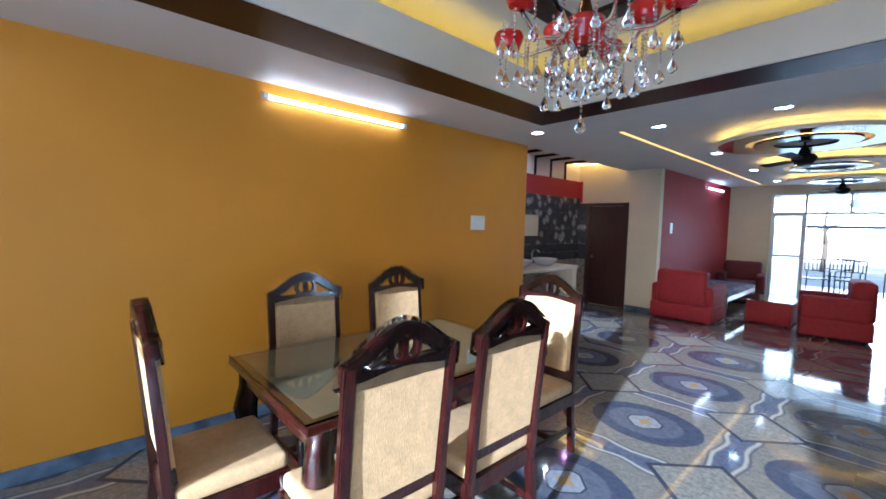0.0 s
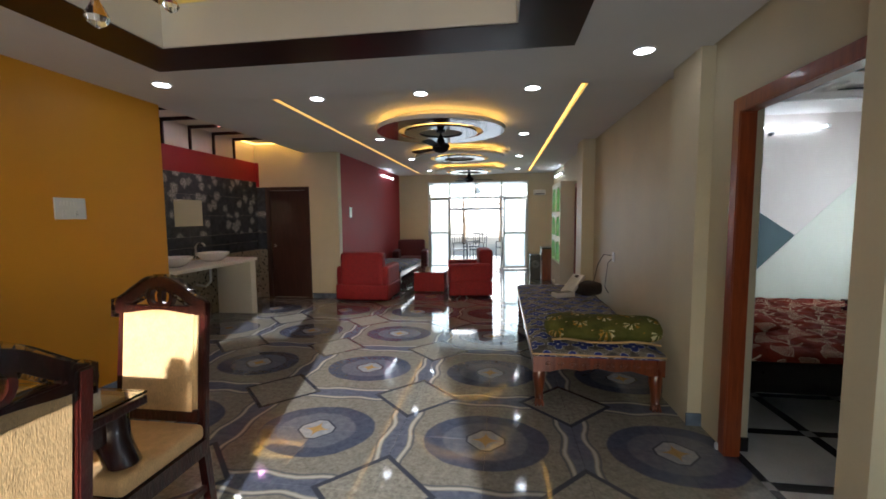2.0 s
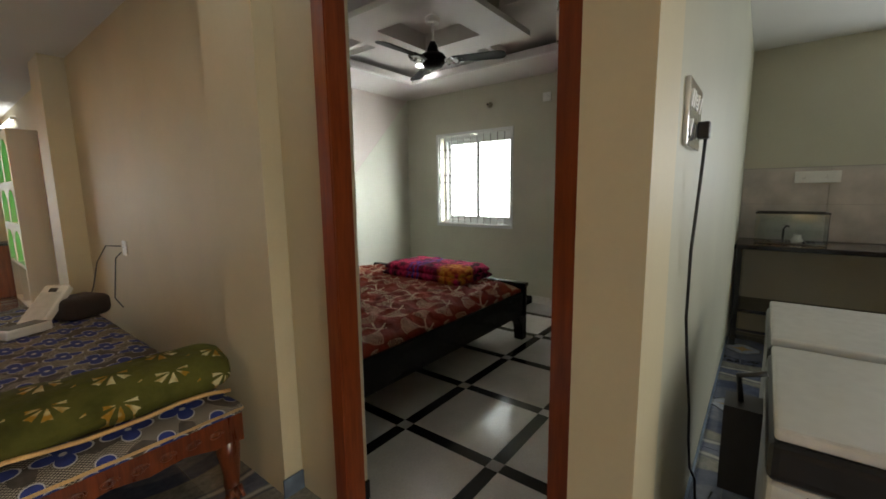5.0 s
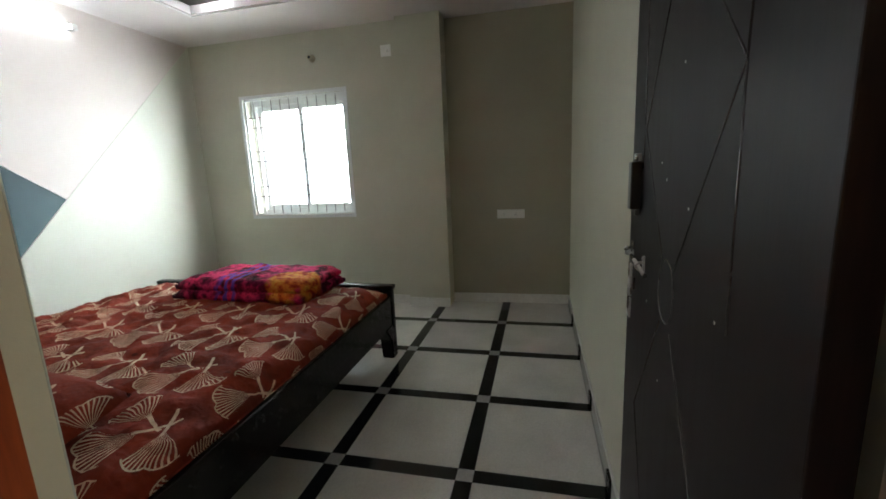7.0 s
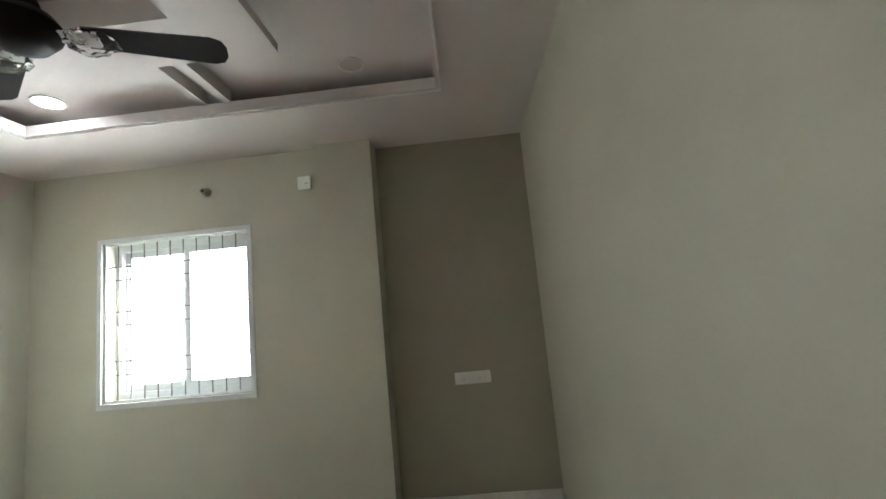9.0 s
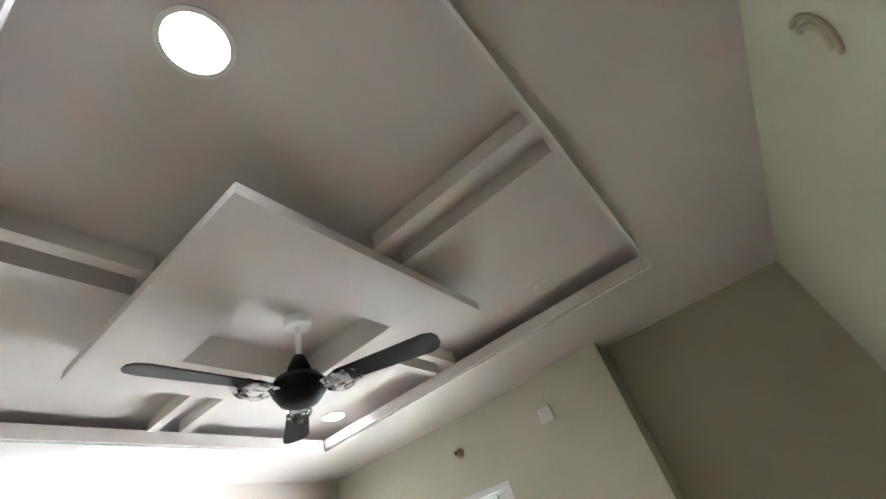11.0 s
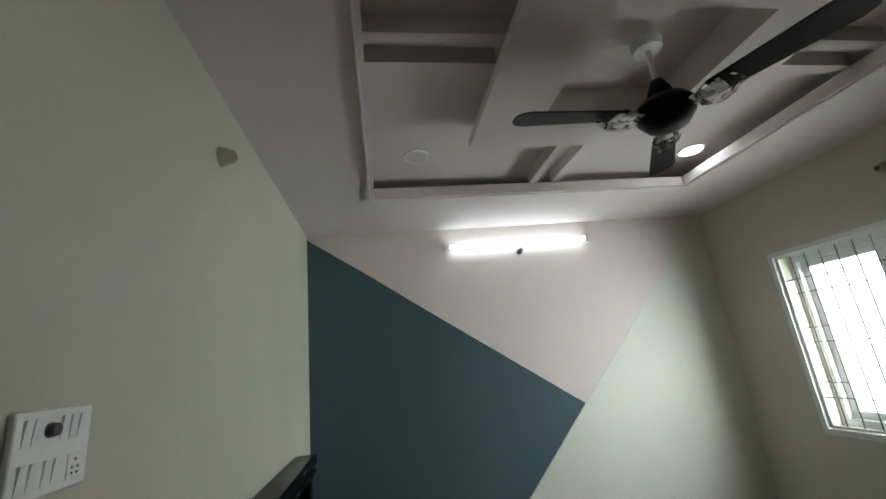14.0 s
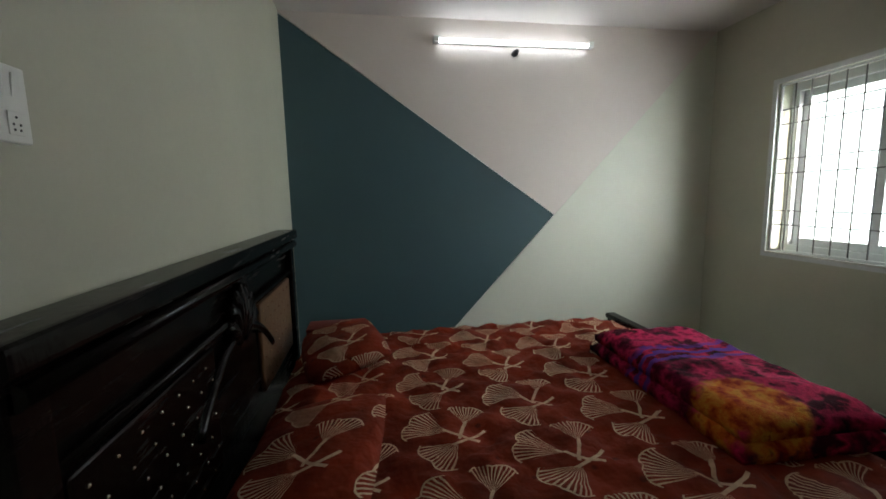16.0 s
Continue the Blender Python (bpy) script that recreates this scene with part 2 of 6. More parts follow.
def smooth(ob, angle=40):
    me = ob.data
    bm = bmesh.new()
    bm.from_mesh(me)
    for f in bm.faces:
        f.smooth = True
    for e in bm.edges:
        if len(e.link_faces) == 2 and e.calc_face_angle(0) > radians(angle):
            e.smooth = False
    bm.to_mesh(me)
    bm.free()
    return ob


def add_box(bm, x0, x1, y0, y1, z0, z1, bevel=0.0, seg=2, mat=0):
    g = bmesh.ops.create_cube(bm, size=1.0)["verts"]
    for v in g:
        v.co = Vector(((x0 + x1) / 2 + v.co.x * (x1 - x0), (y0 + y1) / 2 + v.co.y * (y1 - y0), (z0 + z1) / 2 + v.co.z * (z1 - z0)))
    faces = {f for v in g for f in v.link_faces}
    for f in faces:
        f.material_index = mat
    if bevel:
        edges = list({e for v in g for e in v.link_edges})
        bmesh.ops.bevel(bm, geom=edges, offset=bevel, segments=seg, affect="EDGES", profile=0.6)
    return bm


def box(x0, x1, y0, y1, z0, z1, bevel=0.0, seg=2):
    return add_box(bmesh.new(), x0, x1, y0, y1, z0, z1, bevel, seg)


def add_lathe(bm, profile, n=24, centre=(0, 0, 0), cap=True):
    """profile: (radius, z) from bottom to top."""
    cx, cy, cz = centre
    rings = []
    for r, z in profile:
        rings.append([bm.verts.new((cx + r * math.cos(2 * math.pi * i / n), cy + r * math.sin(2 * math.pi * i / n), cz + z)) for i in range(n)])
    for a, b in zip(rings, rings[1:]):
        for i in range(n):
            f = bm.faces.new((a[i], a[(i + 1) % n], b[(i + 1) % n], b[i]))
            f.smooth = True
    if cap:
        bm.faces.new(rings[0][::-1])
        bm.faces.new(rings[-1])
    return bm


def lathe(profile, n=24, centre=(0, 0, 0), cap=True):
    return add_lathe(bmesh.new(), profile, n, centre, cap)


def ring_mesh(r0, r1, z0, z1, centre=(0, 0), n=64):
    """A flat ring with thickness."""
    bm = bmesh.new()
    return add_loop(bm, [(r0, z0), (r1, z0), (r1, z1), (r0, z1)], centre, n)


def add_loop(bm, profile, centre, n):
    rings = [[bm.verts.new((centre[0] + r * math.cos(2 * math.pi * i / n), centre[1] + r * math.sin(2 * math.pi * i / n), z)) for r, z in profile] for i in range(n)]
    k = len(profile)
    for i in range(n):
        a, b = rings[i], rings[(i + 1) % n]
        for j in range(k):
            bm.faces.new((a[j], b[j], b[(j + 1) % k], a[(j + 1) % k]))
    bmesh.ops.recalc_face_normals(bm, faces=bm.faces[:])
    return bm


def add_tube(bm, pts, r, n=8, taper=None):
    """A round bar along points."""
    pts = [Vector(p) for p in pts]
    rings = []
    up = Vector((0.13, 0.21, 0.97))
    for i, p in enumerate(pts):
        d = (pts[min(i + 1, len(pts) - 1)] - pts[max(i - 1, 0)]).normalized()
        a = d.cross(up)
        if a.length < 1e-3:
            a = d.cross(Vector((1, 0, 0)))
        a.normalize()
        b = d.cross(a)
        rr = r if taper is None else r * taper[i]
        rings.append([bm.verts.new(p + rr * (a * math.cos(2 * math.pi * k / n) + b * math.sin(2 * math.pi * k / n))) for k in range(n)])
    for q, s in zip(rings, rings[1:]):
        for k in range(n):
            f = bm.faces.new((q[k], s[k], s[(k + 1) % n], q[(k + 1) % n]))
            f.smooth = True
    bm.faces.new(rings[0])
    bm.faces.new(rings[-1][::-1])
    bmesh.ops.recalc_face_normals(bm, faces=bm.faces[:])
    return bm


def tube(pts, r, n=8, taper=None):
    return add_tube(bmesh.new(), pts, r, n, taper)


def prism(outline, a, b, axis="y"):
    """An outline (u, v) pushed along an axis from a to b: axis y takes (x, z), x takes (y, z), z takes (x, y)."""
    bm = bmesh.new()
    def at(u, v, w):
        return {"y": (u, w, v), "x": (w, u, v), "z": (u, v, w)}[axis]
    lo = [bm.verts.new(at(u, v, a)) for u, v in outline]
    hi = [bm.verts.new(at(u, v, b)) for u, v in outline]
    bm.faces.new(lo)
    bm.faces.new(hi)
    k = len(outline)
    for i in range(k):
        bm.faces.new((lo[i], lo[(i + 1) % k], hi[(i + 1) % k], hi[i]))
    bmesh.ops.recalc_face_normals(bm, faces=bm.faces[:])
    return bm


def frame_prism(outer, inner, a, b, axis="y"):
    """A flat frame: outer and inner outlines with equal counts, pushed along an axis."""
    bm = bmesh.new()
    def at(u, v, w):
        return {"y": (u, w, v), "x": (w, u, v), "z": (u, v, w)}[axis]
    k = len(outer)
    vs = [[bm.verts.new(at(u, v, w)) for u, v in o] for o in (outer, inner) for w in (a, b)]
    oa, ob_, ia, ib = vs
    for i in range(k):
        j = (i + 1) % k
        bm.faces.new((oa[i], oa[j], ia[j], ia[i]))
        bm.faces.new((ob_[i], ob_[j], ib[j], ib[i]))
        bm.faces.new((oa[i], oa[j], ob_[j], ob_[i]))
        bm.faces.new((ia[i], ia[j], ib[j], ib[i]))
    bmesh.ops.recalc_face_normals(bm, faces=bm.faces[:])
    return bm


def rect(x0, x1, y0, y1):
    return [(x0, y0), (x1, y0), (x1, y1), (x0, y1)]


def structure(name, bm, material, label, category):
    return tagged(part(name, bm, material), label, category, kind="structure")

# ---- the large structure: hall, dining space, kitchen, bedroom ----
H = 2.66            # hall ceiling
HD = 2.60           # dining ceiling
HB = 2.685          # bedroom ceiling
TOP = 3.15

# floors: slabs; the tiles lie on them
structure("floor_hall", box(-6.2, 4.0, -5.5, 9.2, -0.20, -0.012), GROUT, "grey screed under polished patterned floor tiles", "floor")
structure("floor_bedroom", box(0.02, 3.95, -0.92, 3.0, -0.011, -0.009), GROUT, "grey screed under white and black floor tiles", "floor")

# dining side and basin recess
structure("wall_orange", box(-4.90, -4.70, -5.5, 1.01, -0.01, TOP), WALL_ORANGE, "ochre orange painted long dining wall", "wall")
structure("wall_recess_south", box(-6.05, -4.90, 0.86, 1.01, -0.01, TOP), WALL_BEIGE, "beige painted return wall of basin recess", "wall")
structure("wall_recess_west", box(-6.05, -5.90, 1.01, 4.45, -0.01, TOP), WALL_PINK, "pinkish white wall above basin tiles", "wall")
bm = box(-5.90, -5.885, 1.01, 4.45, 2.15, 2.50)
structure("wall_red_band", bm, WALL_RED, "deep red painted band above basin tiles", "wall")
bm = bmesh.new()
add_box(bm, -6.05, -5.70, 4.45, 4.60, -0.01, TOP)
add_box(bm, -4.85, -4.30, 4.45, 4.60, -0.01, TOP)
add_box(bm, -5.70, -4.85, 4.45, 4.60, 2.05, TOP)
structure("wall_washroom", bm, WALL_BEIGE, "beige painted wall with washroom doorway", "wall")
structure("wall_washroom_back", box(-6.05, -4.44, 5.2, 5.3, -0.01, TOP), WALL_BEIGE, "plain wall closing washroom", "wall")
bm = box(-5.885, -5.82, 4.435, 4.447, 2.06, 2.50)
structure("wall_red", box(-4.45, -4.30, 4.60, 9.0, -0.01, TOP), WALL_RED, "deep red painted sitting room wall", "wall")
structure("trim_red_return", bm, WALL_RED, "red painted end of basin band", "wall")

# glazed front wall
bm = bmesh.new()
add_box(bm, -4.45, -3.46, 9.0, 9.2, -0.01, TOP)
add_box(bm, -0.62, 0.25, 9.0, 9.2, -0.01, TOP)
add_box(bm, -3.46, -0.62, 9.0, 9.2, 2.47, TOP)
structure("wall_front", bm, WALL_BEIGE, "beige painted front wall round tall glazing", "wall")

# east wall of the hall, with the bedroom doorway and pilasters
bm = bmesh.new()
add_box(bm, 0.06, 0.155, 0.35, 9.0, -0.01, TOP)
add_box(bm, 0.02, 0.155, 0.05, 0.35, -0.01, TOP)
add_box(bm, 0.02, 0.155, -0.96, 0.05, 2.17, TOP)
structure("wall_east", bm, WALL_BEIGE, "beige painted hall wall with bedroom doorway", "wall")
bm = bmesh.new()
add_box(bm, -0.07, 0.06, 0.352, 0.80, -0.01, TOP)
structure("wall_pilaster_1", bm, WALL_BEIGE, "shallow beige painted pilaster beside bedroom door", "wall")
structure("wall_pilaster_2", box(-0.13, 0.06, 4.0, 4.45, -0.01, TOP), WALL_BEIGE, "shallow beige painted pilaster in hall", "wall")
structure("wall_pilaster_3", box(-0.10, 0.155, -1.10, -0.96, -0.01, TOP), WALL_BEIGE, "beige painted wall end beside bedroom door", "wall")

# bedroom / kitchen walls
structure("wall_kitchen_north", box(0.155, 3.95, -1.10, -0.90, -0.01, TOP), [WALL_SAGE], "pale sage wall between bedroom and kitchen", "wall")
structure("wall_kitchen_east", box(3.90, 4.05, -3.75, -1.10, -0.01, TOP), WALL_SAGE, "sage painted kitchen wall behind counter", "wall")
structure("wall_kitchen_south", box(-0.05, 4.05, -3.9, -3.75, -0.01, TOP), WALL_SAGE, "plain sage kitchen wall", "wall")
structure("wall_dining_east", box(-0.05, 0.10, -5.5, -3.9, -0.01, TOP), WALL_BEIGE, "plain beige dining wall", "wall")
bm = bmesh.new()
add_box(bm, -4.70, -3.05, -5.5, -5.3, -0.01, TOP)
add_box(bm, -0.25, -0.05, -5.5, -5.3, -0.01, TOP)
add_box(bm, -3.05, -0.25, -5.5, -5.3, 2.2, TOP)
structure("wall_south", bm, WALL_BEIGE, "beige wall with wide opening to daylight", "wall")

# bedroom: window wall, alcove, accent wall
WX = 3.61
bm = bmesh.new()
add_box(bm, WX, 3.90, 0.645, 1.22, -0.01, TOP)
add_box(bm, WX, 3.90, 2.36, 3.05, -0.01, TOP)
add_box(bm, WX, 3.90, 1.22, 2.36, -0.01, 0.93)
add_box(bm, WX, 3.90, 1.22, 2.36, 2.125, TOP)
structure("wall_window", bm, WALL_SAGE, "sage painted bedroom wall with grilled window", "wall")
structure("wall_pilaster_4", box(3.535, 3.90, 0.235, 0.645, -0.01, TOP), WALL_SAGE, "shallow sage painted bedroom pilaster", "wall")
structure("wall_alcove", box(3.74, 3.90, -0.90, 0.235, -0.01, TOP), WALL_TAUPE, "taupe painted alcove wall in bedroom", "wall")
structure("wall_accent", box(0.155, WX, 2.93, 3.05, -0.01, TOP), WALL_PINK, "pinkish white accent wall with painted triangles", "wall")
structure("wall_accent_blue", prism([(0.155, 0.0), (1.045, 0.0), (2.20, 1.22), (0.155, 2.665)], 2.926, 2.93), WALL_BLUE, "slate blue painted triangle on accent wall", "wall")
structure("wall_accent_pale", prism([(1.052, 0.0), (3.61, 0.0), (3.61, 2.685), (2.207, 1.22)], 2.927, 2.93), WALL_PALE, "pale green painted triangle on accent wall", "wall")
bm = tube([(0.158, 2.925, 2.668), (2.205, 2.925, 1.22), (1.05, 2.925, 0.0)], 0.004, 4)
structure("trim_accent_line", bm, CEIL_WHITE, "thin white line edging blue painted triangle", "trim")
structure("wall_headboard", box(0.1555, 0.158, 0.05, 2.926, -0.01, HB + 0.03), WALL_SAGE, "sage painted bedroom wall behind headboard", "wall")


def skirting(name, x0, x1, y0, y1, mat, label):
    return structure(name, box(x0, x1, y0, y1, -0.002, 0.09, 0.002, 1), mat, label, "baseboard")


SKIRT_BLUE = plain("blue_grey_marble_skirting", (0.13, 0.17, 0.23), 0.15, spread=0.5, scale=6)
BLACK_STONE = plain("black_stone_skirting", (0.014, 0.014, 0.015), 0.18, spread=0.3, scale=40)
SKIRT_WHITE = plain("white_tile_skirting", (0.62, 0.61, 0.57), 0.2, spread=0.06)
skirting("baseboard_window", WX - 0.012, WX, 0.645, 2.92, SKIRT_WHITE, "white tile skirting under bedroom window")
skirting("baseboard_pilaster", 3.523, 3.535, 0.23, 0.645, SKIRT_WHITE, "white tile skirting round bedroom pilaster")
skirting("baseboard_alcove", 3.728, 3.74, -0.89, 0.235, SKIRT_WHITE, "white tile skirting in bedroom alcove")
skirting("baseboard_bedroom_south", 0.16, 3.728, -0.90, -0.888, SKIRT_WHITE, "white tile skirting along bedroom wall")
skirting("baseboard_accent", 0.16, WX - 0.012, 2.914, 2.926, SKIRT_WHITE, "white tile skirting under accent wall")
skirting("baseboard_reveal", 0.080, 0.160, 0.038, 0.05, BLACK_STONE, "black stone skirting in bedroom door reveal")
skirting("baseboard_kitchen", -0.10, 3.3, -1.112, -1.10, SKIRT_BLUE, "blue grey marble skirting along kitchen wall")
skirting("baseboard_pilaster_1", -0.082, 0.02, 0.338, 0.35, SKIRT_BLUE, "blue grey marble skirting at pilaster foot")
skirting("baseboard_orange", -4.70, -4.688, -5.3, 1.01, SKIRT_BLUE, "blue grey marble skirting under orange wall")
skirting("baseboard_red", -4.30, -4.288, 4.6, 9.0, SKIRT_BLUE, "blue grey marble skirting under red wall")
skirting("baseboard_washroom", -4.84, -4.30, 4.438, 4.45, SKIRT_BLUE, "blue grey marble skirting beside washroom door")

# --- ceilings ---
structure("ceiling_slab", box(-6.2, 4.1, -5.6, 9.3, TOP, TOP + 0.15), CEIL_WHITE, "plain roof slab above false ceilings", "ceiling")
TX0, TX1, TY0, TY1 = -3.53, -1.29, -3.6, -0.22          # dining tray opening
bm = frame_prism(rect(-4.90, 0.0, -5.5, 1.02), rect(TX0, TX1, TY0, TY1), HD, HD + 0.10, "z")
add_box(bm, 0.0, 3.95, -3.9, -1.0, HD, HD + 0.1)
structure("ceiling_dining", bm, CEIL_WHITE, "white painted false ceiling round dining tray", "ceiling")
structure("ceiling_tray_trim", frame_prism(rect(-3.89, -0.92, -3.95, 0.14), rect(TX0, TX1, TY0, TY1), HD - 0.025, HD - 0.001, "z"), DARKWOOD, "glossy dark brown wooden band round dining tray", "ceiling")
structure("ceiling_tray_riser", frame_prism(rect(TX0 - 0.03, TX1 + 0.03, TY0 - 0.03, TY1 + 0.03), rect(TX0, TX1, TY0, TY1), HD + 0.1, HD + 0.24, "z"), CREAM, "cream painted upstand inside dining tray", "ceiling")
structure("ceiling_tray_riser_face", frame_prism(rect(TX0 - 0.001, TX1 + 0.001, TY0 - 0.001, TY1 + 0.001), rect(TX0 + 0.012, TX1 - 0.012, TY0 + 0.012, TY1 - 0.012), HD - 0.02, HD + 0.24, "z"), CREAM, "cream painted inner face of dining tray", "ceiling")
structure("ceiling_tray_top", box(-4.2, -0.6, -4.3, 0.5, 3.02, 3.05), CREAM, "cream painted recessed ceiling above dining tray", "ceiling")
bm = frame_prism(rect(-4.15, -0.65, -4.25, 0.45), rect(-4.1, -0.7, -4.2, 0.4), HD + 0.1, 3.02, "z")
structure("ceiling_tray_cove", bm, CREAM, "cream painted cove side of dining tray", "ceiling")
bm = frame_prism(rect(-3.15, -1.67, -3.2, -0.62), rect(-2.99, -1.83, -3.04, -0.78), 2.985, 3.019, "z")
structure("ceiling_tray_inner_trim", bm, DARKWOOD, "dark brown wooden frame on recessed dining ceiling", "ceiling")
bm = bmesh.new()
for x, y in ((-3.15, -0.62), (-1.67, -0.62), (-3.15, -3.2), (-1.67, -3.2)):
    sx, sy = (-1 if x < -2.4 else 1), (1 if y > -1.9 else -1)
    q = prism([(x, y - 0.06 * sy), (x + 0.06 * -sx * -1, y - 0.0), (x + 0.85 * sx, y + 0.85 * sy), (x + 0.79 * sx, y + 0.85 * sy)], 2.985, 3.019, "z")
    me = bpy.data.meshes.new("tmp")
    q.to_mesh(me)
    q.free()
    bm.from_mesh(me)
    bpy.data.meshes.remove(me)
structure("ceiling_tray_corner_bars", bm, DARKWOOD, "dark brown diagonal bars in dining tray corners", "ceiling")

# hall ceiling with a groove for the light strip, and the basin recess
SX0, SX1, SY0, SY1 = -3.63, -0.62, 1.10, 8.55
bm = frame_prism(rect(-4.92, 0.09, 1.02, 9.1), rect(SX0, SX1, SY0, SY1), H, H + 0.07, "z")
add_box(bm, SX0 + 0.055, SX1 - 0.055, SY0 + 0.0005, SY1 - 0.055, H, H + 0.07)
structure("ceiling_hall", bm, CEIL_WHITE, "white painted hall false ceiling with lit groove", "ceiling")
structure("ceiling_step", box(-4.90, 0.09, 1.0, 1.02, HD, H + 0.07), CEIL_WHITE, "small white step between dining and hall ceilings", "ceiling")
structure("ceiling_recess", box(-6.05, -4.92, 0.9, 5.3, 2.84, 2.90), CREAM, "cream painted ceiling over basin recess", "ceiling")
structure("ceiling_recess_side", box(-4.94, -4.92, 1.01, 4.45, H, 2.84), CREAM, "cream edge of ceiling over basin recess", "ceiling")

# bedroom ceiling: border, raised tray, hung square panel with twin bars
BX0, BX1, BY0, BY1 = 0.70, 2.90, -0.31, 2.19
structure("ceiling_bedroom", frame_prism(rect(0.10, 3.90, -0.95, 3.0), rect(BX0 - 0.02, BX1 + 0.02, BY0 - 0.02, BY1 + 0.02), HB, HB + 0.04, "z"), CEIL_ROSE, "rose white painted bedroom ceiling border", "ceiling")
structure("ceiling_bedroom_lip", frame_prism(rect(BX0 - 0.02, BX1 + 0.02, BY0 - 0.02, BY1 + 0.02), rect(BX0, BX1, BY0, BY1), HB - 0.012, HB + 0.055, "z"), CEIL_ROSE, "rose white edge of raised bedroom ceiling tray", "ceiling")
structure("ceiling_bedroom_tray", box(0.43, 3.17, -0.57, 2.47, 2.81, 2.85), CEIL_ROSE, "rose white raised bedroom ceiling", "ceiling")
PX0, PX1, PY0, PY1 = 1.20, 2.40, 0.39, 1.58
bm = frame_prism(rect(PX0, PX1, PY0, PY1), rect(1.50, 2.11, 0.70, 1.30), 2.665, 2.71, "z")
structure("ceiling_bedroom_panel", bm, CEIL_ROSE, "hung square white panel with open middle", "ceiling")
structure("ceiling_bedroom_panel_top", frame_prism(rect(1.41, 2.20, 0.61, 1.39), rect(1.50, 2.11, 0.70, 1.30), 2.71, 2.81, "z"), CEIL_ROSE, "white upstand above hung bedroom ceiling panel", "ceiling")
bm = bmesh.new()
for x in (1.765, 1.925):
    add_box(bm, x - 0.025, x + 0.025, BY0, PY0 + 0.01, 2.735, 2.81)
    add_box(bm, x - 0.025, x + 0.025, PY1 - 0.01, BY1, 2.735, 2.81)
for y in (0.93, 1.075):
    add_box(bm, BX0, PX0 + 0.01, y - 0.025, y + 0.025, 2.735, 2.81)
    add_box(bm, PX1 - 0.01, BX1, y - 0.025, y + 0.025, 2.735, 2.81)
structure("ceiling_bedroom_bars", bm, CEIL_ROSE, "twin white bars between bedroom panel and tray edge", "ceiling")

structure("ceiling_bedroom_cove", frame_prism(rect(0.43, 3.17, -0.57, 2.47), rect(0.45, 3.15, -0.55, 2.45), HB + 0.041, 2.81, "z"), CEIL_ROSE, "hidden side of bedroom ceiling tray", "ceiling")

# bead added to draw the bright highlight along the tray lip
structure("trim_tray_highlight", frame_prism(rect(BX0 - 0.028, BX1 + 0.028, BY0 - 0.028, BY1 + 0.028), rect(BX0 - 0.018, BX1 + 0.018, BY0 - 0.018, BY1 + 0.018), HB - 0.022, HB - 0.0125, "z"), CEIL_WHITE, "thin added white bead giving bedroom ceiling tray its edge highlight", "trim")

# light strips in the grooves and coves
def strip(name, outer, w, z, mat, label):
    x0, x1, y0, y1 = outer
    return tagged(part(name, frame_prism(rect(x0, x1, y0, y1), rect(x0 + w, x1 - w, y0 + w, y1 - w), z, z + 0.01, "z"), mat), label, "light strip")


bm = bmesh.new()
add_box(bm, SX0 + 0.004, SX0 + 0.051, SY0 + 0.06, SY1 - 0.004, H + 0.03, H + 0.04)
add_box(bm, SX1 - 0.051, SX1 - 0.004, SY0 + 0.06, SY1 - 0.004, H + 0.03, H + 0.04)
add_box(bm, SX0 + 0.052, SX1 - 0.052, SY1 - 0.051, SY1 - 0.004, H + 0.03, H + 0.04)
tagged(part("light_strip", bm, LED_GROOVE), "amber light strip set in hall ceiling groove", "light strip")
strip("light_strip", (TX0 - 0.16, TX1 + 0.16, TY0 - 0.16, TY1 + 0.16), 0.05, HD + 0.11, LED_YELLOW, "yellow light strip hidden in dining tray cove")

# ---- fabrics and glassy things ----


def weave(name, c, rough=0.85, scale=260):
    n = Nodes(name)
    p = n.place("Object")
    f = n.noise(p, 18, 4, 0.6)
    w = n.noise(n.scaled(p, 1, 1, 0.25), scale, 2)
    n.bump(n.m("MULTIPLY_ADD", f, 1.5, w), 0.5, 0.003)
    return n.done(n.ramp(n.m("MULTIPLY_ADD", w, 0.5, n.m("MULTIPLY", f, 0.5)), [(0.3, tint(c, 0.72)), (0.7, tint(c, 1.15))]), rough, 0.0, Sheen_Weight=0.03)


CREAM_CLOTH = weave("cream_jute_upholstery", (0.66, 0.44, 0.205))
RED_CLOTH = weave("red_velvet_upholstery", (0.30, 0.010, 0.014), 0.7, 120)
DARKRED_CLOTH = weave("maroon_velvet_upholstery", (0.09, 0.006, 0.014), 0.7, 120)
GLASS = glass("clear_glass")
CRYSTAL = glass("crystal_glass", (0.97, 0.98, 1.0))
FROST = glass("frosted_glass", (0.72, 0.84, 0.88), 0.35)
RED_GLASS = plain("red_lacquered_glass", (0.55, 0.012, 0.008), 0.12, spread=0.15, Coat_Weight=0.8)
TABLE_TOP = weave("olive_brown_table_cloth", (0.26, 0.20, 0.11), 0.6, 90)
CERAMIC = plain("white_ceramic", (0.75, 0.74, 0.70), 0.12, spread=0.03)


